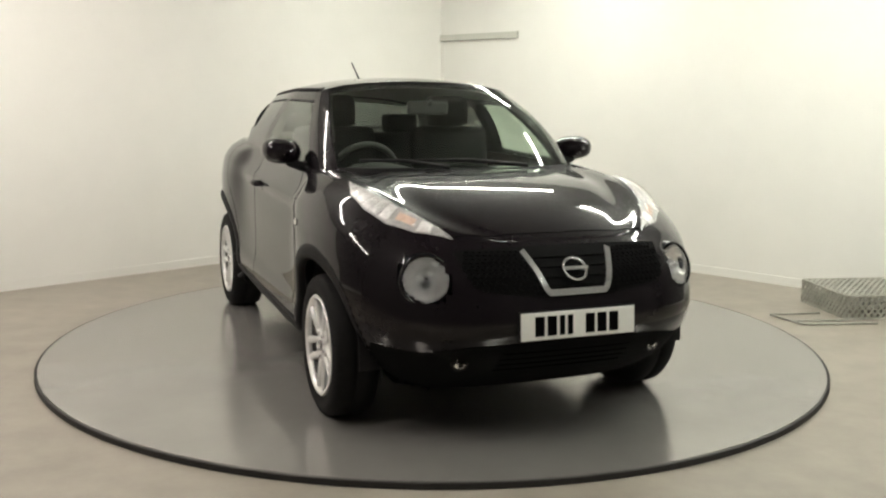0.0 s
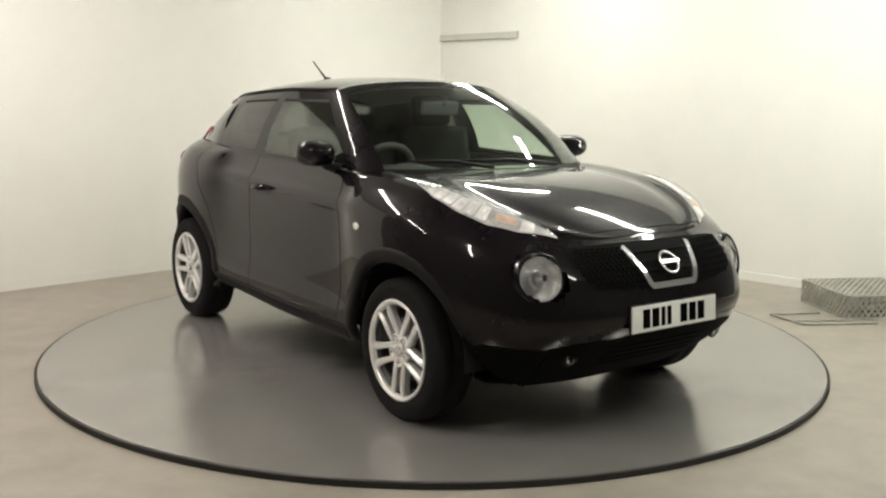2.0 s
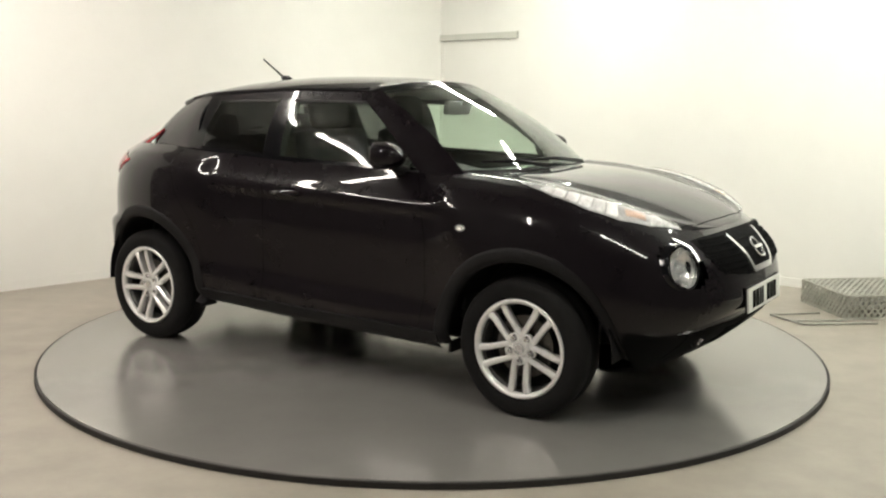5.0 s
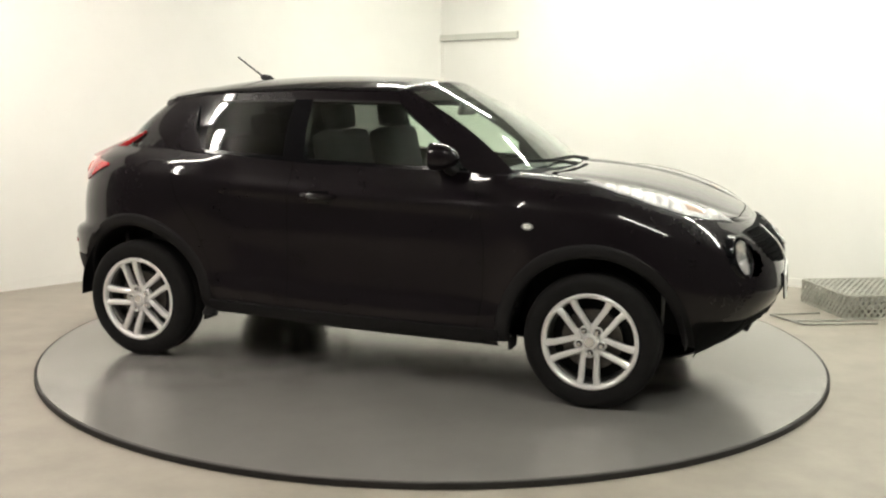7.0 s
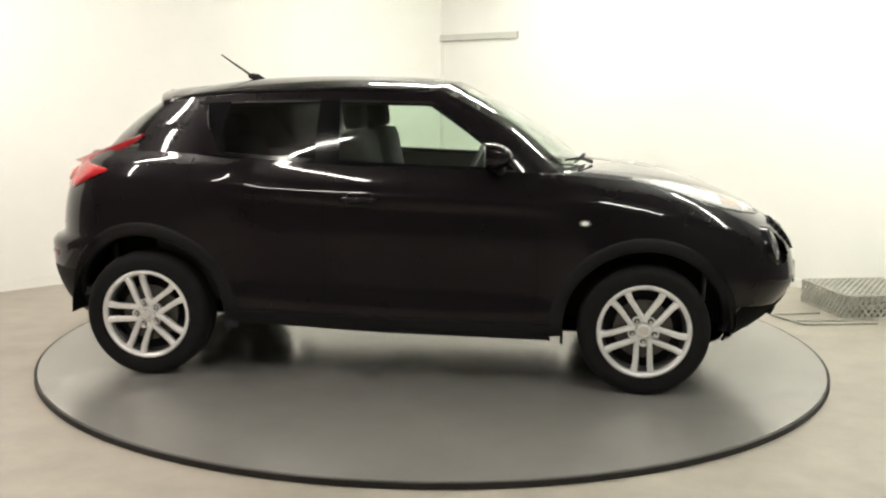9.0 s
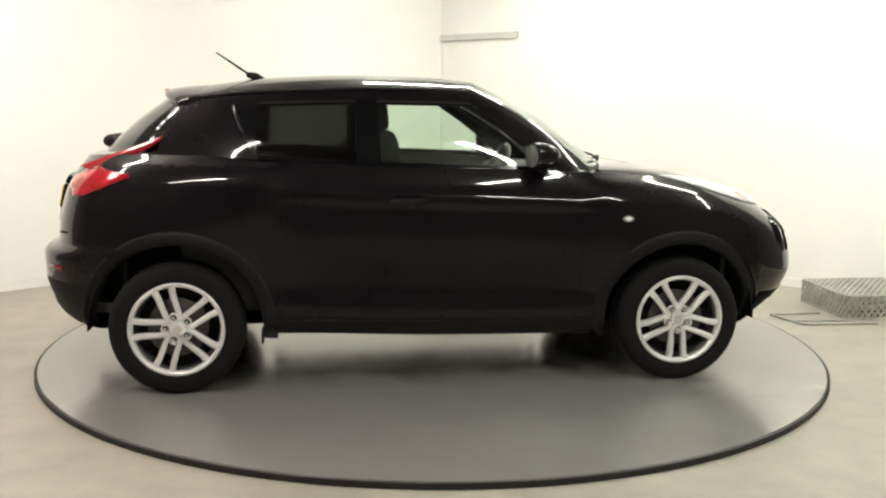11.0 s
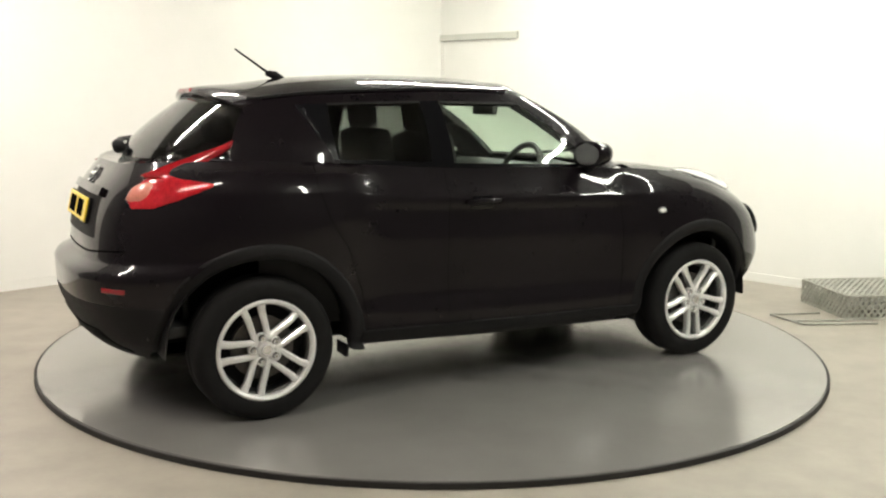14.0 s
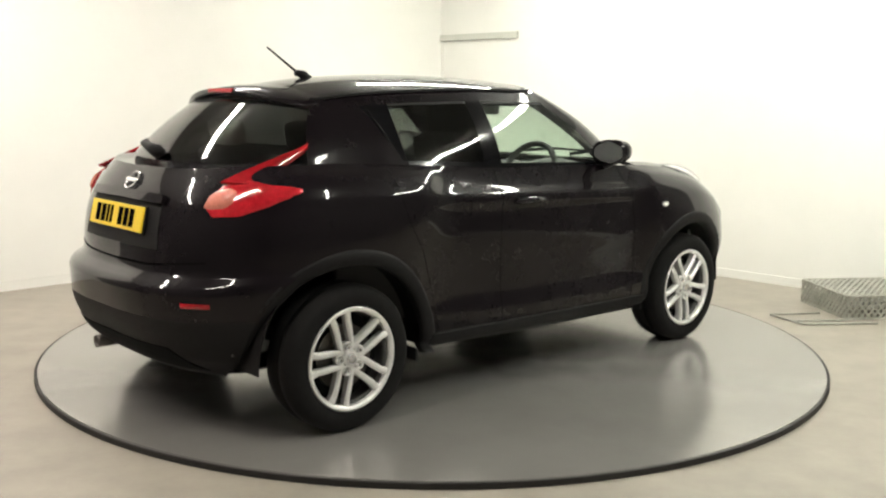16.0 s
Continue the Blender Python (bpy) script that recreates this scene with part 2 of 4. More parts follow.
def build_turntable():
    table = tagged(new("turntable"), "large round grey steel turntable with a black edge", "turntable")
    prof = [(0.001, -0.028), (DISC_R - 0.012, -0.028), (DISC_R - 0.012, 0.0 - 0.006), (DISC_R - 0.016, 0.0), (0.001, 0.0)]
    part_raw("deck", *lathe(prof, 160, "z"), DECK, table, "worn grey steel deck", smooth=False)
    prof = [(DISC_R - 0.0118, -0.028), (DISC_R, -0.028), (DISC_R, -0.004), (DISC_R - 0.003, -0.0015), (DISC_R - 0.0118, -0.0015)]
    part_raw("edge_band", *lathe(prof, 160, "z"), BAND, table, "black rubber edge", smooth=False)
    return table


# ---- the car: x forward, y to its left, origin between the axles on the deck ----
NOSE_N, TAIL_N, XF, XR = 3.1, 3.0, 0.90, -0.90
z_top = pchip([2.05, 1.9, 1.8, 1.6, 1.35, 0.9, 0.45, -0.3, -0.9, -1.3, -1.6, -1.8, -2.0], [0.85, 0.86, 0.890, 0.952, 1.020, 1.070, 1.087, 1.11, 1.14, 1.155, 1.15, 1.125, 1.10])
z_bot = pchip([2.1, 1.95, 1.7, 0.85, 0.0, -0.8, -1.7, -2.05], [0.235, 0.215, 0.205, 0.245, 0.255, 0.28, 0.27, 0.29])
front_x = pchip([0, 0.1, 0.2, 0.36, 0.52, 0.7, 0.8, 0.9, 0.96, 1.0], [1.76, 1.865, 1.955, 2.060, 2.103, 2.085, 2.06, 2.005, 1.96, 1.92])
rear_x = pchip([0, 0.1, 0.3, 0.44, 0.475, 0.51, 0.62, 0.74, 0.86, 1.0], [-1.85, -1.945, -2.008, -2.012, -1.99, -1.935, -1.925, -1.905, -1.865, -1.775])
VK = [0, 0.1, 0.3, 0.5, 0.7, 0.84, 0.94, 1.0]
VD = [0, 0.05, 0.11, 0.17, 0.28, 0.45, 0.62, 0.76, 0.80, 0.835, 0.88, 0.94, 1.0]
w_door = pchip(VD, [0.80, 0.838, 0.858, 0.857, 0.842, 0.839, 0.842, 0.841, 0.847, 0.846, 0.816, 0.79, 0.772])
w_front = pchip(VK, [0.80, 0.866, 0.890, 0.898, 0.894, 0.876, 0.820, 0.738])
w_rear = pchip(VK, [0.80, 0.862, 0.881, 0.890, 0.896, 0.884, 0.838, 0.758])
WHEELS_X, WHEEL_Z, WHEEL_R = (1.265, -1.265), 0.322, 0.325


def side_w(x, v):
    """Half width: narrow doors between a swollen front wing and a rear haunch."""
    f = 1 / (1 + np.exp(-(x - 0.90 + 0.10 * v) / (0.120 - 0.095 * v)))
    r = 1 / (1 + np.exp((x + 0.90 - 0.16 * v) / (0.155 - 0.130 * v)))
    swell = 0.010 * np.exp(-((x - 1.25) / 0.30) ** 2) * np.sin(math.pi * np.clip(v, 0, 1)) + 0.008 * np.exp(-((x + 1.25) / 0.30) ** 2) * np.sin(math.pi * np.clip(v, 0, 1))
    return w_door(v) * (1 - f - r) + w_front(v) * f + w_rear(v) * r + swell


def lower_point(a, v):
    """a: ('f', angle), ('m', x) or ('r', angle); right side of the body."""
    kind, q = a
    if kind == "m":
        x, k = q, 1.0
    elif kind == "f":
        x = XF + (front_x(v) - XF) * max(math.cos(q), 0) ** (2 / NOSE_N)
        k = max(math.sin(q), 0) ** (2 / NOSE_N)
    else:
        x = XR + (rear_x(v) - XR) * max(math.cos(q), 0) ** (2 / TAIL_N)
        k = max(math.sin(q), 0) ** (2 / TAIL_N)
    x = float(x)
    return (x, -float(side_w(x, v)) * k, float(z_bot(x) + (z_top(x) - z_bot(x)) * v))


def even_angles(n_exp, reach, wide, count):
    th = np.linspace(0, math.pi / 2, 4000)
    px, py = reach * np.cos(th) ** (2 / n_exp), wide * np.sin(th) ** (2 / n_exp)
    s = np.concatenate([[0], np.cumsum(np.hypot(np.diff(px), np.diff(py)))])
    return np.interp(np.linspace(0, s[-1], count), s, th)


def lower_grid():
    cols = [("f", t) for t in even_angles(NOSE_N, 1.2, 0.87, 70)]
    cols += [("m", x) for x in np.linspace(XF, XR, 73)[1:-1]]
    cols += [("r", t) for t in even_angles(TAIL_N, 1.1, 0.87, 64)[::-1]]
    rows = np.concatenate([np.linspace(0, 0.9, 46), np.linspace(0.9, 1, 9)[1:]])
    p = np.array([[lower_point(c, v) for v in rows] for c in cols])
    p[0, :, 1] = p[-1, :, 1] = 0
    return cols, rows, p


ARCH_R = 0.462


def snap_arches(p):
    """Body points inside a wheel arch go to its edge; tells which were inside."""
    inside = np.zeros(p.shape[:2], bool)
    for wx in WHEELS_X:
        dx, dz = p[..., 0] - wx, p[..., 2] - WHEEL_Z
        r = np.hypot(dx, dz)
        m = (r < ARCH_R) & (np.abs(p[..., 1]) > 0.5)
        inside |= m
        k = ARCH_R / np.maximum(r, 1e-6)
        p[..., 0] = np.where(m, wx + dx * k, p[..., 0])
        p[..., 2] = np.where(m, np.maximum(WHEEL_Z + dz * k, p[..., 2] * 0 + 0.20), p[..., 2])
    return inside


G_BASE = [(1.01, 0, 1.075), (0.965, -0.35, 1.08), (0.815, -0.66, 1.082), (0.63, -0.742, 1.078), (-0.27, -0.778, 1.105), (-0.39, -0.778, 1.112), (-0.87, -0.768, 1.138),
          (-0.98, -0.762, 1.145), (-1.26, -0.705, 1.15), (-1.42, -0.655, 1.15), (-1.66, -0.38, 1.14), (-1.72, 0, 1.135)]
G_TOP = [(0.275, 0, 1.532), (0.26, -0.29, 1.521), (0.20, -0.525, 1.486), (0.12, -0.568, 1.468), (-0.29, -0.588, 1.470), (-0.39, -0.588, 1.468), (-0.86, -0.572, 1.448),
         (-1.03, -0.56, 1.436), (-1.20, -0.525, 1.415), (-1.25, -0.495, 1.414), (-1.33, -0.28, 1.435), (-1.36, 0, 1.445)]


def curve3(keys):
    """A smooth closed-over-the-middle curve through points, numbered from 0."""
    k = [(keys[1][0], -keys[1][1], keys[1][2])] + list(keys) + [(keys[-2][0], -keys[-2][1], keys[-2][2])]
    return [pchip(range(-1, len(keys) + 1), [q[j] for q in k]) for j in range(3)]


BASE_CURVE, TOP_CURVE = curve3(G_BASE), curve3(G_TOP)


def spline(keys, s):
    return Vector([float(f(s)) for f in (BASE_CURVE if keys is G_BASE else TOP_CURVE)])


def green(s, v):
    """Greenhouse surface: s along the right side from the windscreen's middle, v up."""
    sg, s = (-1, -s) if s < 0 else (1, s)
    b, t = spline(G_BASE, s), spline(G_TOP, s)
    q = b.lerp(t, v)
    mid = Vector((-0.35, 0, q.z))
    o = (q - mid)
    o.z = 0
    o.normalize()
    q = q + o * (0.028 + 0.016 * max(0, min(1, 3.5 - s))) * math.sin(math.pi * v) + Vector((0, 0, 0.016 * math.sin(math.pi * v) * max(0, min(1, 3 - s))))
    return (q.x, sg * q.y, q.z)


def green_grid(s0, s1, v0, v1, n=24, m=14):
    return np.array([[green(s, v) for v in np.linspace(v0, v1, m)] for s in np.linspace(s0, s1, n)])


roof_mid = pchip([0.275, 0.02, -0.4, -0.8, -1.1, -1.26, -1.36], [1.532, 1.556, 1.562, 1.545, 1.508, 1.475, 1.445])
hood_mid = pchip([1.92, 1.9, 1.86, 1.8, 1.6, 1.3, 1.0], [0.857, 0.874, 0.897, 0.930, 1.004, 1.068, 1.092])


def roof_grid(n=40, m=25):
    out = []
    for s in np.linspace(0.02, 10.98, n):
        q = spline(G_TOP, s)
        row = []
        for u in np.linspace(-1, 1, m):
            zc = roof_mid(q.x)
            row.append((q.x, q.y * u, q.z + (zc - q.z) * (1 - u * u) ** 0.75))
        out.append(row)
    return np.array(out)


def hood_grid(cols, n=46, m=61):
    out = []
    for t in np.linspace(0.004, 1, n):
        x = 1.92 - (1.92 - 0.86) * t ** 1.6
        k = max(1 - (max(x - XF, 0) / (1.92 - XF)) ** NOSE_N, 0) ** (1 / NOSE_N)
        w = float(side_w(x, 1.0)) * k
        row = []
        for u in np.linspace(-1, 1, m):
            ze, zc = float(z_top(x)), float(hood_mid(x))
            a = abs(u)
            bulge = (1 - a ** 2.3) ** 0.75
            back = min(1.0, (1.92 - x) / 0.25)
            fold = 0.011 * math.exp(-((a - 0.90) / 0.075) ** 2) - 0.008 * math.exp(-((a - 0.73) / 0.09) ** 2)
            row.append((x, w * u, ze + (zc - ze) * bulge + fold * back * min(1, (1 - a) / 0.05)))
        out.append(row)
    g = np.array(out)
    for _ in range(30):                      # iron out the bonnet lengthwise
        g[1:-1, 1:-1, 2] = (g[:-2, 1:-1, 2] + 2 * g[1:-1, 1:-1, 2] + g[2:, 1:-1, 2]) / 4
    return g


def car_parts():
    car = tagged(new("car"), "glossy black five-door compact crossover on silver alloy wheels", "car")
    cols, rows, p = lower_grid()
    whole = p.copy()
    inside = snap_arches(p)
    inside |= (p[..., 0] > 1.5) & (np.hypot(p[..., 1] + 0.597, p[..., 2] - 0.730) < 0.100)
    nrm = grid_normals(whole)

    def region(name, i0, i1, j0, j1, material, label="", left=True):
        """Body panels cut from the one shell, with the shell's own normals."""
        made = []
        for sg in ((1, -1) if left else (1,)):
            ids, verts, faces, normals = {}, [], [], []

            def vid(i, j):
                if (i, j) not in ids:
                    ids[i, j] = len(verts)
                    q, n = p[i, j], nrm[i, j]
                    verts.append((q[0], q[1] * sg, q[2]))
                    normals.append((n[0], n[1] * sg, n[2]))
                return ids[i, j]
            for i in range(i0, i1):
                for j in range(j0, j1):
                    c = ((i, j), (i + 1, j), (i + 1, j + 1), (i, j + 1))
                    if all(inside[k] for k in c):
                        continue
                    f = tuple(vid(*k) for k in c)
                    faces.append(f if sg > 0 else f[::-1])
            me = mesh_of(name, verts, faces, material)
            sign = 1 if np.dot(nrm[(i0 + i1) // 2, (j0 + j1) // 2], (whole[(i0 + i1) // 2, (j0 + j1) // 2] - (0, 0, 0.6))) > 0 else -1
            if sign < 0:
                me.flip_normals()
            me.normals_split_custom_set_from_vertices([tuple(sign * a for a in n) for n in normals])
            made.append(hang(new(name, me), car, label))
        return made

    xs = [c[1] if c[0] == "m" else (9 if c[0] == "f" else -9) for c in cols]
    col = lambda x: min(range(len(xs)), key=lambda i: abs(xs[i] - x))
    nf = 34                                   # bumper end, ahead of the front arch
    a, b, c = col(0.72), col(-0.33), col(-0.86)
    nr = len(cols) - 34
    top, sill, bump_f, bump_r = len(rows) - 1, 5, 32, 25
    region("front_bumper", 0, nf, 17, bump_f, PAINT)
    region("front_valance", 0, nf, 0, 17, INTAKE, "matt black plastic lower bumper")
    region("front_fender", nf, a, 0, top, PAINT)
    region("nose_panel", 0, nf, bump_f, top, PAINT)
    region("sill", a, c, 0, sill, PLASTIC, "matt black plastic sill")
    doors = region("front_door", a, b, sill, top, PAINT) + region("rear_door", b, c, sill, top, PAINT)
    region("rear_quarter", c, nr, 0, top, PAINT)
    region("rear_bumper", nr, len(cols) - 1, 15, bump_r, PAINT)
    region("rear_valance", nr, len(cols) - 1, 0, 15, PLASTIC, "grained dark plastic lower bumper")
    region("tailgate", nr, len(cols) - 1, bump_r, top, PAINT)
    hood = hood_grid(cols)
    part_raw("bonnet", *slab(hood, 0.004, True), PAINT, car)
    roof = roof_grid()
    part_raw("roof", *slab(roof, 0.004), PAINT, car)

    # greenhouse: glass and pillars
    gl = 0.004
    part_raw("windscreen", *slab(green_grid(-1.93, 1.93, 0.03, 0.95, 40), gl, True), GLASS, car, "clear curved windscreen").visible_shadow = False
    sides("pillar", green_grid(1.92, 3.02, 0, 1, 12), 0.05, PAINT, car, flip=True)
    for o, d in zip(sides("front_window", green_grid(3.02, 4.0, 0.06, 0.88, 20), gl, GLASS, car, flip=True), doors[:2]):
        o.visible_shadow, o.parent = False, d
    sides("pillar", green_grid(4.0, 5.0, 0, 0.88, 8), 0.05, GLOSSBLACK, car, "gloss black centre pillar", flip=True)
    sides("cant_rail", green_grid(4.0, 5.0, 0.88, 1, 8, 4), 0.05, PAINT, car, flip=True)
    for o, d in zip(sides("rear_window", green_grid(5.0, 6.0, 0.06, 0.88, 16), gl, TINTED, car, "dark privacy glass", flip=True), doors[2:]):
        o.visible_shadow, o.parent = False, d
    slant = lambda v: 6.12 + 0.83 * min(v / 0.85, 1) ** 1.3
    panel = np.array([[green(6.0 + (slant(v) - 6.0) * k, v) for v in np.linspace(0.06, 0.88, 16)] for k in np.linspace(0, 1, 8)])
    sides("rear_handle_panel", panel, 0.04, GLOSSBLACK, car, "gloss black panel with the rear door handle", flip=True)
    rear_p = np.array([[green(slant(v) + (8.62 - slant(v)) * k, v) for v in np.linspace(0, 1, 18)] for k in np.linspace(0, 1, 26)])
    sides("pillar", rear_p, 0.04, PAINT, car, flip=True)
    for v0, v1 in ((0, 0.06), (0.88, 1)):
        edge_p = np.array([[green(6.0 + (slant(v) - 6.0) * k, v) for v in np.linspace(v0, v1, 4)] for k in np.linspace(0, 1, 8)])
        sides("cant_rail", edge_p, 0.04, PAINT, car, flip=True)
    part_raw("rear_screen", *slab(np.array([[green(s, v) if s <= 11 else (green(22 - s, v)[0], -green(22 - s, v)[1], green(22 - s, v)[2])
             for v in np.linspace(0.05, 0.95, 14)] for s in np.linspace(8.6, 13.4, 48)]), gl, True), TINTED, car, "dark tinted rear screen").visible_shadow = False
    for s0, s1 in ((3.02, 4.0), (5.0, 6.0)):
        sides("cant_rail", green_grid(s0, s1, 0.88, 1, 16, 4), 0.04, PAINT, car, flip=True)
        sides("belt_strip", green_grid(s0, s1, 0, 0.06, 16, 3), 0.03, GLOSSBLACK, car, flip=True)
    for s0, s1 in ((3.02, 4.0), (5.0, 6.0)):
        seal = green_grid(s0, s1, 0.855, 0.885, 16, 3)
        seal[..., 1] -= 0.003
        sides("window_seal", seal, 0.006, PLASTIC, car, "black rubber window seal", flip=True)
    part_raw("screen_header", *slab(green_grid(-1.93, 1.93, 0.95, 1.0, 30, 3), 0.02, True), GLOSSBLACK, car)
    part_raw("cowl", *slab(green_grid(-1.93, 1.93, -0.02, 0.03, 30, 3), 0.02, True), PLASTIC, car)

    # shoulder between the flanks and the glass
    edge = whole[:, -1]
    inner = edge.copy()
    inner[:, 0] = np.clip(edge[:, 0], -1.55, 0.9)
    inner[:, 1] = edge[:, 1] * 0.86
    ok = [i for i in range(len(cols)) if edge[i, 0] < 0.95]
    strip = np.array([[edge[i] * (1 - t) + inner[i] * t + np.array((0, 0, 0.006 * t)) for t in (0, 0.3, 0.6, 1)] for i in ok])
    sides("shoulder", strip, 0.004, PAINT, car, flip=True)

    # floor of the shell
    bottom = np.array([[(whole[i, 0][0], whole[i, 0][1] * u, whole[i, 0][2] + 0.01) for u in np.linspace(1, -1, 9)] for i in range(len(cols))])
    bottom[..., 1] = np.clip(bottom[..., 1], -0.62, 0.62)
    part_raw("underbody", *slab(bottom, 0.01), INTAKE, car)
    return car, whole


def wheel(car, x, sg, phase):
    """One wheel: tyre, rim, spokes, nuts, disc; sg is -1 on the car's right."""
    root = new("wheel")
    root.parent = car
    root.matrix_basis = pose(x, sg * 0.765, WHEEL_Z, 0, 0, 0 if sg < 0 else 180)
    R = WHEEL_R
    # outward is -y
    tyre = [(0.225, -0.095), (0.245, -0.104), (0.285, -0.108), (R - 0.018, -0.098), (R - 0.004, -0.08), (R, -0.05), (R, -0.018), (R - 0.006, -0.014), (R - 0.006, -0.008), (R, -0.004),
            (R, 0.05), (R - 0.01, 0.09), (0.27, 0.107), (0.225, 0.09)]
    part_raw("tyre", *lathe(tyre, 64), RUBBER, root, "black tyre")
    rim = [(0.228, -0.096), (0.232, -0.1), (0.226, -0.106), (0.217, -0.105), (0.209, -0.096), (0.206, -0.080), (0.215, -0.070)]
    part_raw("rim", *lathe(rim, 64), ALLOY, root, "silver alloy rim")
    # barrel coloured darker than the alloy, as shade in the spoke gaps
    barrel = [(0.2055, -0.080), (0.200, -0.05), (0.192, 0.02), (0.200, 0.085), (0.226, 0.096), (0.212, 0.02), (0.214, -0.068)]
    part_raw("barrel", *lathe(barrel, 64), BARREL, root, "dull grey inner barrel of the rim")
    bm = bmesh.new()
    bmesh.ops.create_cone(bm, cap_ends=True, segments=30, radius1=0.046, radius2=0.036, depth=0.03, matrix=pose(0, -0.072, 0, 90))
    part("hub", bm, ALLOY, root, smooth=False)
    for k in range(5):
        ang = phase + 72 * k
        for off in (-1, 1):
            n = 9
            verts, faces = [], []
            for i in range(n):
                t = i / (n - 1)
                r = 0.036 + t * 0.178
                lat = off * (0.031 + 0.006 * t + 0.010 * max(t - 0.8, 0) * 5)
                wd = 0.0125 + 0.0035 * t + (0.007 * max(t - 0.85, 0) * 6)
                y = -0.082 - 0.013 * math.sin(math.pi * t * 0.62) - 0.004 * t
                for dl, dy in ((-wd, 0.009), (-wd * 0.45, 0), (wd * 0.45, 0), (wd, 0.009), (wd * 0.8, 0.04), (-wd * 0.8, 0.04)):
                    a = radians(ang)
                    cx, cz = math.cos(a), math.sin(a)
                    l = lat + dl
                    verts.append((cx * r - cz * l, y + dy, cz * r + cx * l))
            for i in range(n - 1):
                for j in range(6):
                    q = (i * 6 + j, i * 6 + (j + 1) % 6, (i + 1) * 6 + (j + 1) % 6, (i + 1) * 6 + j)
                    faces.append(q)
            faces += [tuple(range(6))[::-1], tuple((n - 1) * 6 + j for j in range(6))]
            part_raw("spoke", verts, faces, ALLOY, root, smooth=False)
        a = radians(ang)
        bm = bmesh.new()
        bmesh.ops.create_cone(bm, cap_ends=True, segments=6, radius1=0.0115, radius2=0.010, depth=0.025, matrix=pose(0.056 * math.cos(a), -0.082, 0.056 * math.sin(a), 90))
        part("wheel_nut", bm, CHROME, root, "bright steel wheel nut")
        cup = [(0.0185, -0.088), (0.023, -0.089), (0.0235, -0.06), (0.014, -0.06), (0.0145, -0.072), (0.0175, -0.074)]
        part_raw("nut_socket", *lathe(cup, 20, "y", (0.056 * math.cos(a), 0, 0.056 * math.sin(a))), ALLOY, root)
        well = [(0.001, -0.070), (0.016, -0.070), (0.016, -0.066), (0.001, -0.066)]
        part_raw("nut_well", *lathe(well, 16, "y", (0.056 * math.cos(a), 0, 0.056 * math.sin(a))), STEEL_DARK, root)
    bm = bmesh.new()
    bmesh.ops.create_cone(bm, cap_ends=True, segments=24, radius1=0.026, radius2=0.022, depth=0.012, matrix=pose(0, -0.094, 0, 90))
    part("centre_cap", bm, CHROME, root)
    plate = [(0.05, -0.008), (0.197, -0.008), (0.197, 0.0), (0.05, 0.0)]
    part_raw("dust_shield", *lathe(plate, 40), RUBBER, root, "black dust shield", smooth=False)
    disc = [(0.05, -0.035), (0.145, -0.035), (0.145, -0.012), (0.05, -0.012)]
    part_raw("brake_disc", *lathe(disc, 40), STEEL_DARK, root, "dull steel brake disc", smooth=False)
    return root


def car_pose(t):
    th = -68.8232 + 6.9156 * t + 0.002 * (t - 8) ** 2
    return pose(0, 0, 0, 0, 0, th) @ pose(-0.1148, -0.1479, 0.0), pose(0, 0, 0, 0, 0, th)



# ---- car details, laid on the shell ----
from mathutils.bvhtree import BVHTree


def shell_tree(whole):
    verts, faces = [], []
    for p in (whole, mirror_y(whole), hood_grid(None), roof_grid(), green_grid(-11, 11, 0, 1, 160, 12)):
        v, f = slab(p)
        k = len(verts)
        verts += [tuple(map(float, q)) for q in v]
        faces += [tuple(a + k for a in g) for g in f]
    return BVHTree.FromPolygons(verts, faces)


TREE = None


def cast(way, a, b):
    """A point of the shell and its outward normal, met from the side, front, back or above."""
    org, d = {"right": ((a, -3, b), (0, 1, 0)), "left": ((a, 3, b), (0, -1, 0)), "front": ((4, a, b), (-1, 0, 0)),
              "rear": ((-4, a, b), (1, 0, 0)), "top": ((a, b, 4), (0, 0, -1))}[way]
    hit, n, _, _ = TREE.ray_cast(Vector(org), Vector(d))
    if hit is None:
        return None
    if n.dot(Vector(d)) > 0:
        n = -n
    return hit, n


def laid(way, f, nu, nv, off, dome=0.0):
    """Grid of points on the shell: f(u, v) gives the two coordinates; off lifts it, dome swells it."""
    out, last = [], (Vector((0, 0, 0)), Vector((0, 0, 1)))
    for u in np.linspace(0, 1, nu):
        row = []
        for v in np.linspace(0, 1, nv):
            h = cast(way, *f(u, v)) or last
            last = h
            k = off + dome * (max(4 * u * (1 - u), 0) * max(4 * v * (1 - v), 0)) ** 0.5
            row.append(h[0] + h[1] * k)
        out.append(row)
    return np.array(out)


def out_slab(p, t):
    """A slab whose thickness goes into the car."""
    n = grid_normals(p)
    i, j = p.shape[0] // 2, p.shape[1] // 2
    flip = np.dot(n[i, j], p[i, j] - np.array((p[i, j][0] * 0.75, 0, 0.65))) < 0
    return slab(p, t, flip)


def quad(a, b, c, d):
    """f(u, v) over four corners: a-b along u at v=0, d-c along u at v=1."""
    def f(u, v):
        return tuple((a[k] * (1 - u) + b[k] * u) * (1 - v) + (d[k] * (1 - u) + c[k] * u) * v for k in (0, 1))
    return f


def between(lo, hi):
    """f(u, v) between two open polylines."""
    def along(line, u):
        t = np.linspace(0, 1, len(line))
        return [float(np.interp(u, t, [q[k] for q in line])) for k in (0, 1)]

    def f(u, v):
        a, b = along(lo, u), along(hi, u)
        return tuple(a[k] * (1 - v) + b[k] * v for k in (0, 1))
    return f


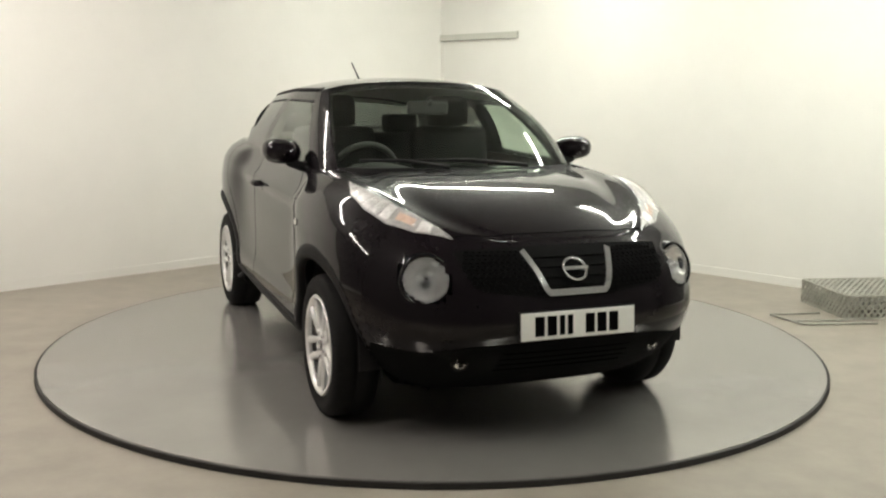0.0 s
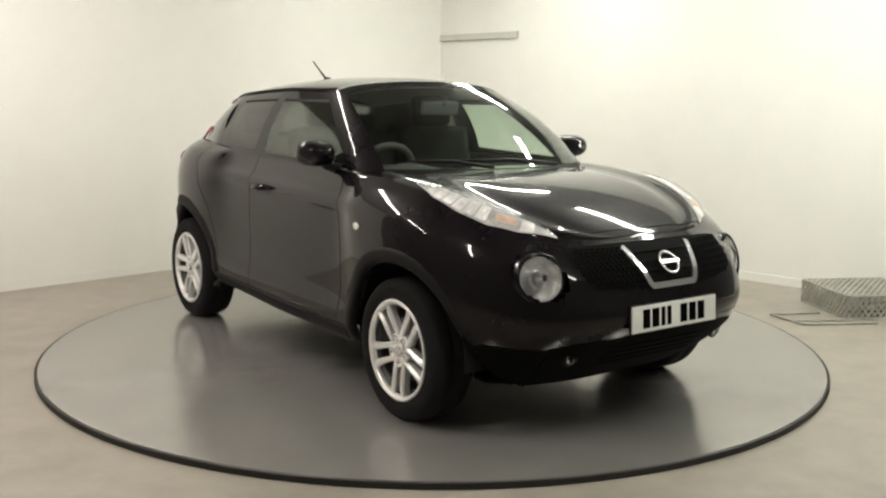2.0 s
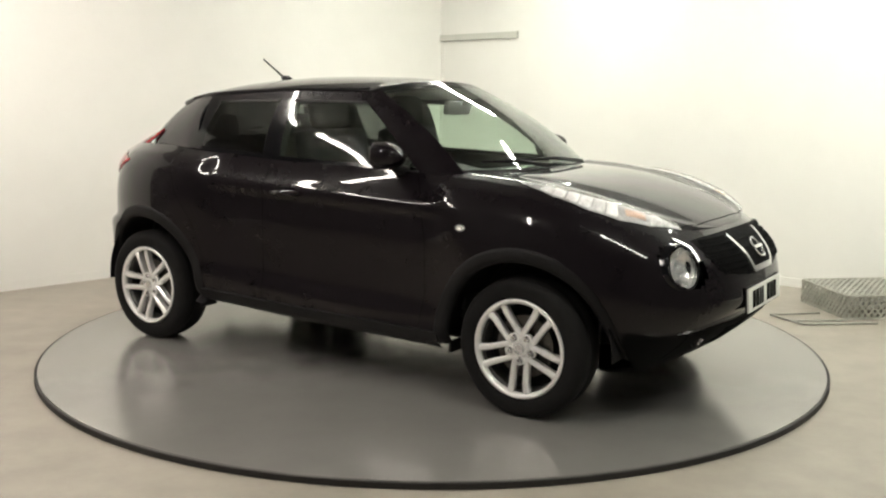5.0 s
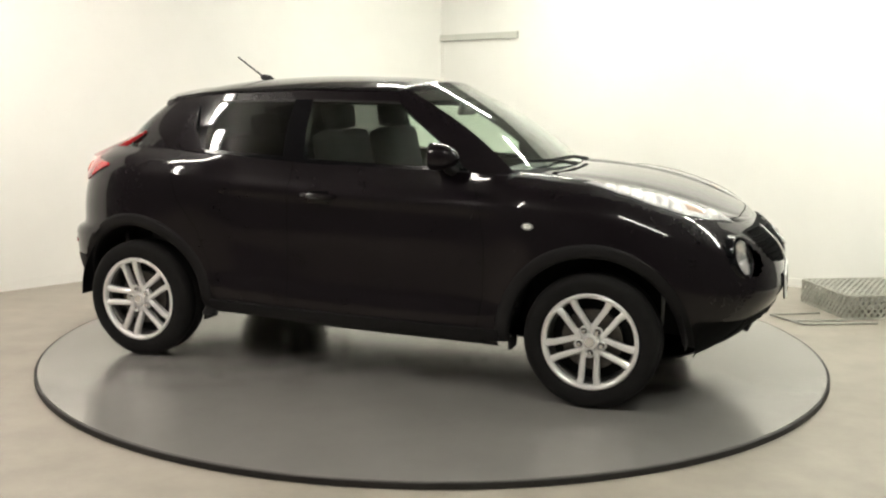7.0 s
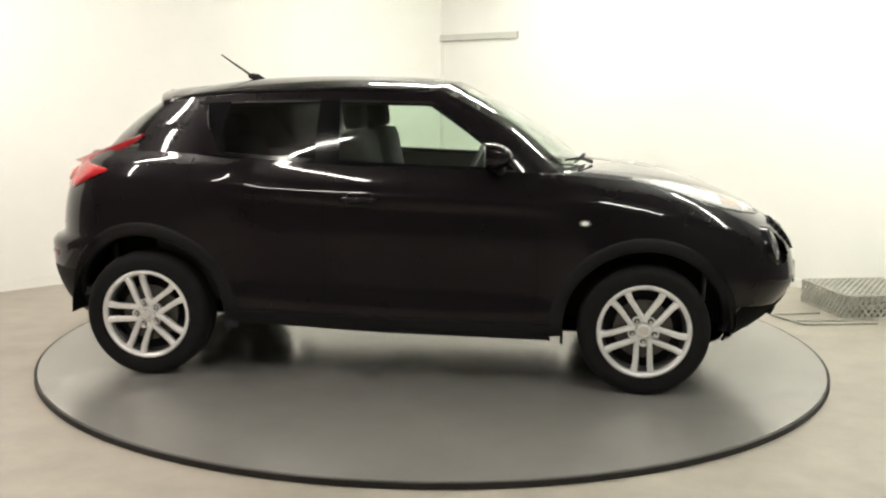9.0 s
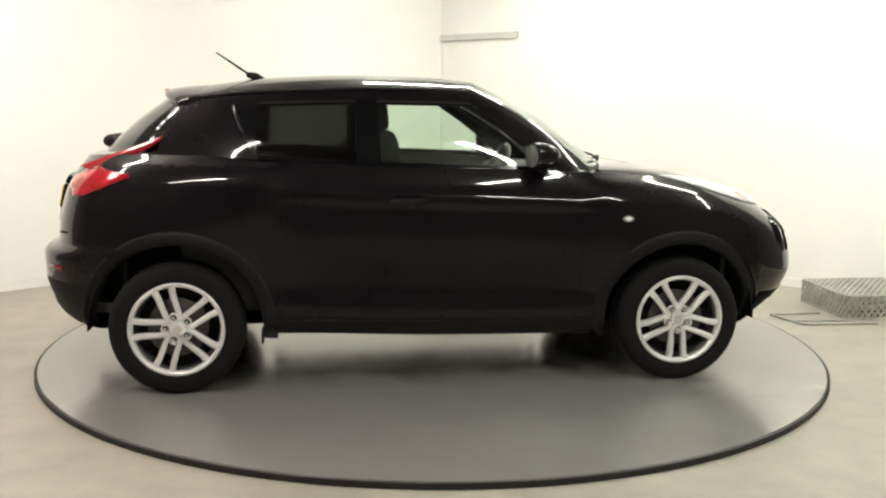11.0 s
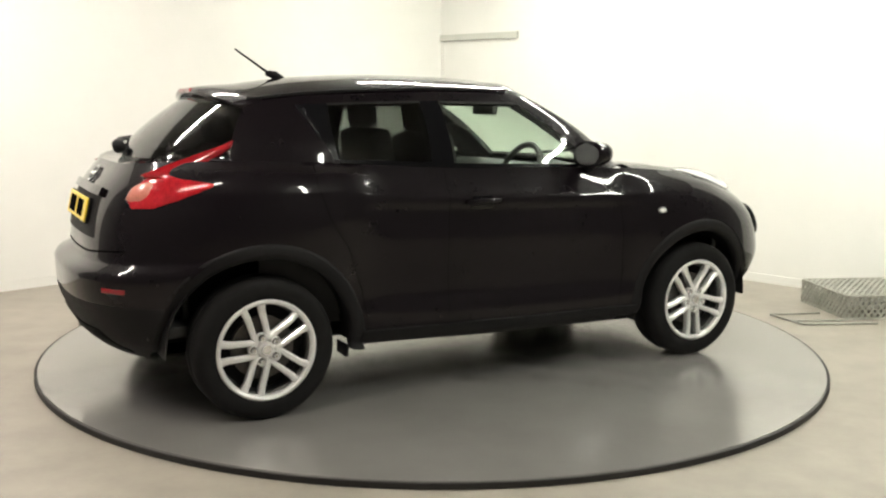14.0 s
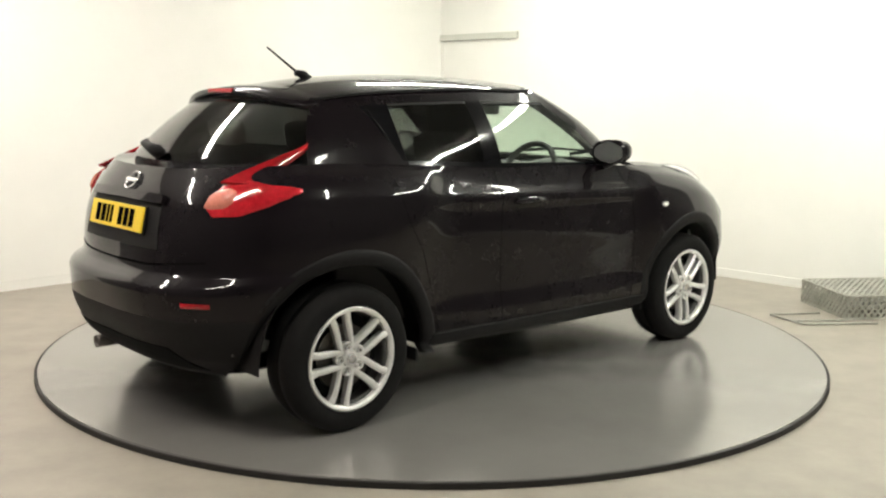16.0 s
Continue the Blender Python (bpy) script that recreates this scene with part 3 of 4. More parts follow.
def ribbon(way, line, width, off, t, material, parent, name, label="", n=40):
    """A thin strip on the shell along a polyline."""
    tt = np.concatenate([[0], np.cumsum([math.dist(a, b) for a, b in zip(line, line[1:])])])
    pts = [[float(np.interp(s, tt, [q[k] for q in line])) for k in (0, 1)] for s in np.linspace(0, tt[-1], n)]
    lo, hi = [], []
    for i, q in enumerate(pts):
        a, b = pts[max(i - 1, 0)], pts[min(i + 1, n - 1)]
        l = math.hypot(b[0] - a[0], b[1] - a[1]) or 1
        nx, nz = -(b[1] - a[1]) / l, (b[0] - a[0]) / l
        lo.append((q[0] - nx * width / 2, q[1] - nz * width / 2))
        hi.append((q[0] + nx * width / 2, q[1] + nz * width / 2))
    return part_raw(name, *out_slab(laid(way, between(lo, hi), n, 3, off), t), material, parent, label)


def arches(car):
    for wx in WHEELS_X:
        for way, sg in (("right", -1), ("left", 1)):
            rows = []
            a0, a1 = -6, 186
            for k in range(49):
                a = radians(a0 + (a1 - a0) * k / 48)
                row = []
                ca, sa = math.cos(a), math.sin(a)
                h = None
                for r in (0.488, 0.495, 0.503, 0.512):
                    h = h or cast(way, wx + ca * r, max(WHEEL_Z + sa * r, 0.27))
                y0 = abs(h[0].y) if h else 0.86
                if not h and rows:
                    y0 = abs(rows[-1][1][1]) - 0.004
                k = 0.0 if wx < 0 else -0.014
                for r, y in ((0.484, y0 - 0.008), (0.479, y0 + 0.004), (0.466, y0 + 0.009), (0.436, y0 + 0.011), (0.418, y0 + 0.006), (0.412, y0 - 0.004), (0.411, y0 - 0.03), (0.411, 0.60)):
                    row.append((wx + ca * (r + k), sg * y, WHEEL_Z + sa * (r + k)))
                rows.append(row)
            p = np.array(rows)
            part_raw("arch_trim", *slab(p[:, :7], 0.004, sg > 0), PLASTIC, car, "matt black plastic wheel arch trim")
            # liner behind the wheel
            liner = np.array([[(wx + math.cos(a) * 0.426, sg * y, WHEEL_Z + math.sin(a) * 0.426) for y in (0.80, 0.7, 0.55, 0.50)] for a in np.radians(np.linspace(-2, 182, 40))])
            part_raw("wheel_liner", *slab(liner, 0.005), PLASTIC, car)
            back = np.array([[(wx + math.cos(a) * r, sg * 0.50, WHEEL_Z + math.sin(a) * r) for r in (0.02, 0.2, 0.42)] for a in np.radians(np.linspace(-2, 182, 40))])
            part_raw("wheel_liner", *slab(back, 0.005), PLASTIC, car)


def bars_plate(car, way, yc, zc, tilt, xface, material, label):
    """A number plate with plain bars for its writing."""
    plate = new("number_plate")
    plate.parent = car
    tagged(plate, label)
    plate.matrix_basis = pose(xface, yc, zc, 0, tilt, 0)
    sx = 1 if way == "front" else -1
    part("backing", box_bm(0.012, 0.52, 0.111, (0, 0, 0), 0.003), material, plate)
    part("frame", box_bm(0.008, 0.534, 0.124, (-0.006 * sx, 0, 0), 0.003), PLASTIC, plate)
    y = -0.20
    for k in range(7):
        y += 0.045 if k == 4 else 0
        w = 0.024 if k in (2, 3) else 0.042
        part("bar", box_bm(0.003, w, 0.079, (0.0065 * sx, (y + w / 2) * sx, 0)), INK, plate)
        y += w + 0.013
    return plate


def front_face(car):
    # grille: dark recess, honeycomb, chrome V, badge
    lo = [(-0.43, 0.70), (-0.3, 0.672), (-0.13, 0.655), (0, 0.652), (0.13, 0.655), (0.3, 0.672), (0.43, 0.70)]
    hi = [(-0.475, 0.828), (-0.40, 0.836), (-0.2, 0.842), (0, 0.843), (0.2, 0.842), (0.40, 0.836), (0.475, 0.828)]
    p = laid("front", between(lo, hi), 60, 8, 0.002)
    grille = part_raw("grille", *out_slab(p, 0.01), INTAKE, car, "black honeycomb grille")
    # honeycomb cells, raised bars
    cells_v, cells_f = [], []
    f = between(lo, hi)
    for row in range(7):
        for c in range(56):
            y = -0.70 + c * 0.025 + (0.0125 if row % 2 else 0)
            z = 0.672 + row * 0.0245
            zt = float(np.interp(y, [q[0] for q in hi], [q[1] for q in hi])) - 0.012
            zl = float(np.interp(y, [-0.74, -0.5, -0.3, 0, 0.3, 0.5, 0.74], [0.82, 0.70, 0.665, 0.652, 0.665, 0.70, 0.82])) + 0.012
            if not zl < z < zt or abs(y) < 0.14 + (z - 0.66) * 0.5 or abs(y) > 0.43 + (z - 0.69) * 0.3:
                continue
            h = cast("front", y, z)
            if not h:
                continue
            o, n = h
            side = n.cross(Vector((0, 0, 1))).normalized()
            up = side.cross(n).normalized()
            k = len(cells_v)
            for r, lift in ((0.0145, 0.003), (0.0145, 0.009), (0.0105, 0.009), (0.0105, 0.003)):
                for j in range(6):
                    a = radians(60 * j + 30)
                    cells_v.append(o + side * math.cos(a) * r + up * math.sin(a) * r + n * lift)
            for ring in range(3):
                for j in range(6):
                    cells_f.append((k + ring * 6 + j, k + ring * 6 + (j + 1) % 6, k + ring * 6 + 6 + (j + 1) % 6, k + ring * 6 + 6 + j))
    tagged(part_raw("grille_mesh", cells_v, cells_f, INTAKE, grille, "black honeycomb mesh", smooth=False), kind="stuff")
    for z in (0.70, 0.735, 0.77, 0.805):
        w = 0.11 + (z - 0.66) * 0.45
        ribbon("front", [(-w, z), (0, z), (w, z)], 0.012, 0.010, 0.010, INTAKE, grille, "slat", n=12)
    # chrome V
    ribbon("front", [(-0.198, 0.822), (-0.17, 0.76), (-0.14, 0.688), (-0.125, 0.672), (0.125, 0.672), (0.14, 0.688), (0.17, 0.76), (0.198, 0.822)], 0.024, 0.016, 0.016, CHROME, car, "chrome_surround", "chrome V-shaped grille surround", n=60)
    # badge: ring and bar
    o, n = cast("front", 0, 0.748)
    badge = new("badge")
    badge.parent = car
    tagged(badge, "chrome ring badge with a cross bar")
    badge.matrix_basis = look(o + n * 0.022, o - n)
    ring = [(0.052, -0.006), (0.056, 0.004), (0.048, 0.006), (0.043, -0.004)]
    part_raw("ring", *lathe(ring, 40, "z"), CHROME, badge)
    part("bar", box_bm(0.118, 0.016, 0.012, (0, 0, 0.004), 0.003), CHROME, badge)
    # plate
    bars_plate(car, "front", 0, 0.545, -4, 2.107, PLATEW, "white front number plate with black bars")
    # lower intake and lip: flat black patch as the shade inside the opening
    p = laid("front", between([(-0.54, 0.29), (0, 0.27), (0.54, 0.29)], [(-0.57, 0.435), (-0.42, 0.462), (0, 0.475), (0.42, 0.462), (0.57, 0.435)]), 40, 8, 0.004)
    part_raw("lower_intake", *out_slab(p, 0.01), INTAKE, car, "matt black lower bumper intake")
    for z in (0.33, 0.36, 0.39, 0.42):
        ribbon("front", [(-0.30, z), (0, z), (0.30, z)], 0.010, 0.008, 0.006, INTAKE, car, "intake_slat", n=24)
    for sg in (-1, 1):
        # round lamp
        y, z = sg * 0.597, 0.730
        o, n = cast("front", y, z)
        ax = (n + Vector((0.8, 0, 0.05))).normalized()
        lamp = new("headlamp")
        lamp.parent = car
        tagged(lamp, "round clear headlamp with a bright reflector bowl")
        lamp.matrix_basis = look(o - ax * 0.031, o - ax * 2)
        pod = [(0.150, -0.080), (0.128, -0.034), (0.111, -0.006), (0.107, 0.009), (0.099, 0.017), (0.093, 0.012), (0.093, -0.08)]
        part_raw("bezel", *lathe(pod, 48, "z"), GLOSSBLACK, lamp, "gloss black bezel")
        bowl = [(0.001, -0.055), (0.03, -0.052), (0.06, -0.035), (0.082, -0.01), (0.093, 0.008), (0.093, -0.02), (0.07, -0.06), (0.001, -0.07)]
        part_raw("bowl", *lathe(bowl, 40, "z"), BOWL, lamp, "bright reflector bowl")
        bulb = [(0.001, -0.05), (0.018, -0.045), (0.02, -0.015), (0.012, -0.004), (0.001, -0.003)]
        part_raw("bulb", *lathe(bulb, 20, "z"), CHROME, lamp)
        shield = [(0.030, -0.048), (0.040, -0.030), (0.042, -0.012), (0.038, -0.010), (0.033, -0.028), (0.026, -0.046)]
        part_raw("projector_ring", *lathe(shield, 32, "z"), CHROME, lamp, "chrome ring round the bulb")
        glass = [(0.001, 0.030), (0.04, 0.027), (0.075, 0.018), (0.093, 0.010), (0.091, 0.006), (0.074, 0.014), (0.04, 0.023), (0.001, 0.026)]
        part_raw("lens", *lathe(glass, 48, "z"), LENS, lamp, "domed clear lens").visible_shadow = False
        # fog lamp
        o, n = cast("front", sg * 0.455, 0.382)
        fog = new("fog_lamp")
        fog.parent = car
        fog.matrix_basis = look(o + n * 0.008, o - n - Vector((1, 0, 0))) @ Matrix.Diagonal((0.6, 0.6, 0.6, 1))
        part_raw("bezel", *lathe([(0.06, -0.05), (0.058, 0.004), (0.046, 0.008), (0.042, -0.02)], 32, "z"), PLASTIC, fog)
        part_raw("bowl", *lathe([(0.001, -0.02), (0.03, -0.012), (0.043, 0.0), (0.043, -0.03), (0.001, -0.035)], 32, "z"), BOWL, fog)
        part_raw("lens", *lathe([(0.001, 0.012), (0.03, 0.009), (0.043, 0.004), (0.042, 0.0), (0.03, 0.005), (0.001, 0.008)], 32, "z"), LENS, fog).visible_shadow = False
        # arrow-shaped upper lamp on the wing
        way = "top"
        outer = [(1.18, sg * 0.70), (1.35, sg * 0.735), (1.5, sg * 0.722), (1.65, sg * 0.672), (1.76, sg * 0.582), (1.850, sg * 0.448)]
        inner = [(1.20, sg * 0.695), (1.33, sg * 0.668), (1.48, sg * 0.632), (1.6, sg * 0.59), (1.72, sg * 0.53), (1.845, sg * 0.450)]
        lens = laid(way, between(outer, inner), 40, 14, 0.004, 0.026)
        up = new("wing_lamp")
        up.parent = car
        tagged(up, "long arrow-shaped clear lamp on the wing")
        part_raw("housing", *out_slab(laid(way, between(outer, inner), 40, 10, 0.002, 0.004), 0.006), HOUSING, up, "bright metal housing")
        lip = between(outer, inner)
        part_raw("lens", *out_slab(lens, 0.003), LENS, up, "clear lens").visible_shadow = False
        amb = lambda u, v: lip(0.64 + 0.13 * u, 0.3 + 0.4 * v)
        part_raw("indicator", *out_slab(laid(way, amb, 8, 6, 0.008, 0.008), 0.006), AMBER, up, "amber indicator")
        for a0 in (0.12, 0.20, 0.28, 0.36, 0.44, 0.52, 0.80):
            seg = lambda u, v: lip(a0 + 0.076 * u, 0.10 + 0.80 * v)
            part_raw("reflector", *out_slab(laid(way, seg, 6, 8, 0.004, 0.012), 0.006), REFLECTOR, up)


def flanks(car):
    for way, sg in (("right", -1), ("left", 1)):
        # shut lines
        gap = 0.0045
        ribbon(way, [(0.70, 0.30), (0.735, 0.5), (0.735, 0.75), (0.70, 0.95), (0.64, 1.07)], gap, 0.0006, 0.001, INK, car, "shut_line")
        ribbon(way, [(-0.335, 0.30), (-0.335, 0.7), (-0.33, 1.10)], gap, 0.0006, 0.001, INK, car, "shut_line")
        ribbon(way, [(-0.76, 0.32), (-0.80, 0.55), (-0.87, 0.75), (-0.97, 0.90), (-1.02, 1.05), (-1.01, 1.13)], gap, 0.0006, 0.001, INK, car, "shut_line")
        ribbon(way, [(0.72, 0.335), (-0.1, 0.34), (-0.78, 0.36)], gap, 0.0006, 0.001, INK, car, "shut_line")
        # bonnet gap, roof moulding, rear door handle in the dark panel
        ribbon("top", [(1.19, sg * 0.652), (1.05, sg * 0.665), (0.92, sg * 0.672)], gap, 0.0006, 0.001, INK, car, "shut_line", n=16)
        ribbon("top", [(1.845, sg * 0.44), (1.875, sg * 0.30), (1.885, 0)], gap, 0.0006, 0.001, INK, car, "shut_line", n=24)
        line = [spline(G_TOP, q) for q in np.linspace(2.6, 8.4, 40)]
        v, f = tube_along([(q.x, sg * abs(q.y) * 0.965, q.z + 0.016) for q in line], 0.006, 8)
        part_raw("roof_moulding", v, f, PLASTIC, car, "thin black roof moulding")
        grip = [Vector(green(6.42 + 0.10 * k, 0.34 + 0.16 * k)) for k in (0, 1, 2, 3)]
        v, f = tube_along([(q.x, sg * (abs(q.y) + d), q.z) for q, d in zip(grip, (-0.002, 0.005, 0.005, -0.002))], [0.006, 0.008, 0.008, 0.006], 8)
        part_raw("rear_door_handle", v, f, GLOSSBLACK, car, "upright black handle beside the rear window")
        # sill step
        ribbon(way, [(0.82, 0.31), (0, 0.318), (-0.80, 0.335)], 0.05, 0.012, 0.014, PLASTIC, car, "sill_trim", "matt black plastic strip along the sill")
        # front handle
        h = cast(way, -0.15, 0.935)
        y = h[0].y
        handle = new("door_handle")
        handle.parent = car
        tagged(handle, "black pull handle on the front door")
        v, f = tube_along([(-0.245, y + sg * 0.004, 0.94), (-0.23, y + sg * 0.03, 0.942), (-0.15, y + sg * 0.04, 0.945), (-0.07, y + sg * 0.03, 0.944), (-0.05, y + sg * 0.002, 0.943)], [0.010, 0.015, 0.016, 0.015, 0.010], 10)
        part_raw("grip", v, f, PAINT, handle)
        part_raw("cup", *out_slab(laid(way, quad((-0.215, 0.905), (-0.085, 0.905), (-0.095, 0.968), (-0.205, 0.968)), 12, 8, 0.0015), 0.003), GLOSSBLACK, handle)
        # side repeater
        rep = lambda u, v: (0.962 + 0.030 * math.cos(2 * math.pi * u) * (1 - v), 0.852 + 0.017 * math.sin(2 * math.pi * u) * (1 - v))
        part_raw("side_repeater", *out_slab(laid(way, rep, 20, 6, 0.004, 0.0), 0.006), CHROME, car, "small oval clear side indicator")
        rep2 = lambda u, v: (0.962 + 0.018 * math.cos(2 * math.pi * u) * (1 - v), 0.852 + 0.010 * math.sin(2 * math.pi * u) * (1 - v))
        part_raw("indicator_lens", *out_slab(laid(way, rep2, 16, 4, 0.009, 0.0), 0.003), PLATEW, car)
        # mirror
        mir = new("door_mirror")
        mir.parent = car
        tagged(mir, "glossy black door mirror")
        mir.matrix_basis = pose(0.52, sg * 0.785, 1.11) @ Matrix.Diagonal((0.92, 0.90, 0.90, 1))
        verts, faces = [], []
        nu, nv = 18, 20
        for i in range(nu):
            t = i / (nu - 1)
            r = math.sqrt(max(1 - (1 - t) ** 2.4, 0.0004))
            x = 0.095 - 0.15 * t
            for j in range(nv):
                a = 2 * math.pi * j / nv
                cy, cz = math.cos(a), math.sin(a)
                e = 0.78
                yy = abs(cy) ** e * (1 if cy > 0 else -1) * 0.115 * r
                zz = abs(cz) ** e * (1 if cz > 0 else -1) * (0.078 if cz > 0 else 0.072) * r
                verts.append((x + 0.012 * (yy / 0.115), sg * (0.075 + yy), 0.055 + zz + 0.008 * yy / 0.115))
        for i in range(nu - 1):
            for j in range(nv):
                faces.append((i * nv + j, i * nv + (j + 1) % nv, (i + 1) * nv + (j + 1) % nv, (i + 1) * nv + j))
        faces += [tuple(range(nv)), tuple((nu - 1) * nv + j for j in range(nv))]
        part_raw("shell", verts, faces, PAINT, mir)
        g = np.array([[(-0.0565 + 0.0105 * c * (1 - 0.3 * d * d), sg * (0.075 + 0.100 * c * (1 - 0.3 * d * d)), 0.055 + 0.062 * d * (1 - 0.3 * c * c)) for d in np.linspace(-1, 1, 9)] for c in np.linspace(-1, 1, 13)])
        part_raw("mirror_glass", *slab(g, 0.003, sg > 0), CHROME, mir, "silvered mirror glass")
        v, f = tube_along([(0.03, sg * -0.06, -0.03), (0.025, sg * -0.01, -0.022), (0.02, sg * 0.04, -0.005), (0.02, sg * 0.06, 0.02)], [0.03, 0.028, 0.026, 0.022], 10)
        part_raw("arm", v, f, PLASTIC, mir)
    # tail lamps: a boomerang round each corner of the haunch
    for sg, way in ((-1, "right"), (1, "left")):
        lamp = new("tail_lamp")
        lamp.parent = car
        tagged(lamp, "red boomerang-shaped tail lamp with a clear reversing lens")

        def wrap(lo, hi, n, m, off, dome):
            rows = []
            for u in np.linspace(0, 1, n):
                row = []
                for v in np.linspace(0, 1, m):
                    tt = np.linspace(0, 1, len(lo))
                    a = Vector([float(np.interp(u, tt, [q[k] for q in lo])) for k in range(3)])
                    b = Vector([float(np.interp(u, tt, [q[k] for q in hi])) for k in range(3)])
                    q = a.lerp(b, v)
                    hit, nn, _, _ = TREE.find_nearest(q)
                    if nn.dot(hit - Vector((-0.9, 0, 0.8))) < 0:
                        nn = -nn
                    row.append(hit + nn * (off + dome * (max(4 * u * (1 - u), 0) * max(4 * v * (1 - v), 0)) ** 0.5))
                rows.append(row)
            p = np.array(rows)
            p[..., 1] *= -sg
            return p
        body_lo = [(-1.82, -0.585, 1.0), (-1.79, -0.615, 0.955), (-1.70, -0.69, 0.955), (-1.60, -0.735, 0.985), (-1.46, -0.78, 1.035)]
        body_hi = [(-1.80, -0.585, 1.04), (-1.74, -0.605, 1.10), (-1.65, -0.67, 1.11), (-1.57, -0.72, 1.07), (-1.46, -0.78, 1.05)]
        part_raw("lens", *out_slab(wrap(body_lo, body_hi, 30, 12, 0.006, 0.009), 0.008), REDLENS, lamp, "red lens")
        arm = []
        for u in np.linspace(0, 1, 26):
            row = []
            for v in np.linspace(0, 1, 6):
                lo, hi = 0.27 * u - 0.10 * (1 - u), 0.15 + 0.21 * u
                q = Vector(green(9.35 - 0.8 * u, lo + (hi - lo) * v))
                out = (q - Vector((-0.7, 0, q.z))).normalized()
                q = q + out * (0.010 + 0.010 * math.sin(math.pi * v) + 0.02 * (1 - u))
                w = min(u / 0.45, 1)
                w = w * w * (3 - 2 * w)
                q = Vector((-1.64, -0.685, 1.085)).lerp(Vector((-1.735, -0.605, 1.095)), v).lerp(q, w)
                row.append((q.x, -sg * q.y, q.z))
            arm.append(row)
        part_raw("arm_lens", *out_slab(np.array(arm), 0.012), REDDARK, lamp, "red lens arm")
        rv_lo = [(-1.82, -0.580, 1.000), (-1.79, -0.60, 0.985), (-1.74, -0.64, 0.985), (-1.71, -0.665, 1.005)]
        rv_hi = [(-1.79, -0.580, 1.050), (-1.76, -0.60, 1.072), (-1.71, -0.64, 1.075), (-1.69, -0.665, 1.055)]
        part_raw("reversing_lens", *out_slab(wrap(rv_lo, rv_hi, 12, 8, 0.013, 0.012), 0.006), PEACH, lamp, "clear reversing lens")
        # bumper reflector
        part_raw("rear_reflector", *out_slab(laid("rear", quad((sg * 0.56, 0.585), (sg * 0.66, 0.585), (sg * 0.66, 0.606), (sg * 0.56, 0.606)), 12, 4, 0.004, 0.004), 0.006), REDDARK, car, "small red bumper reflector")


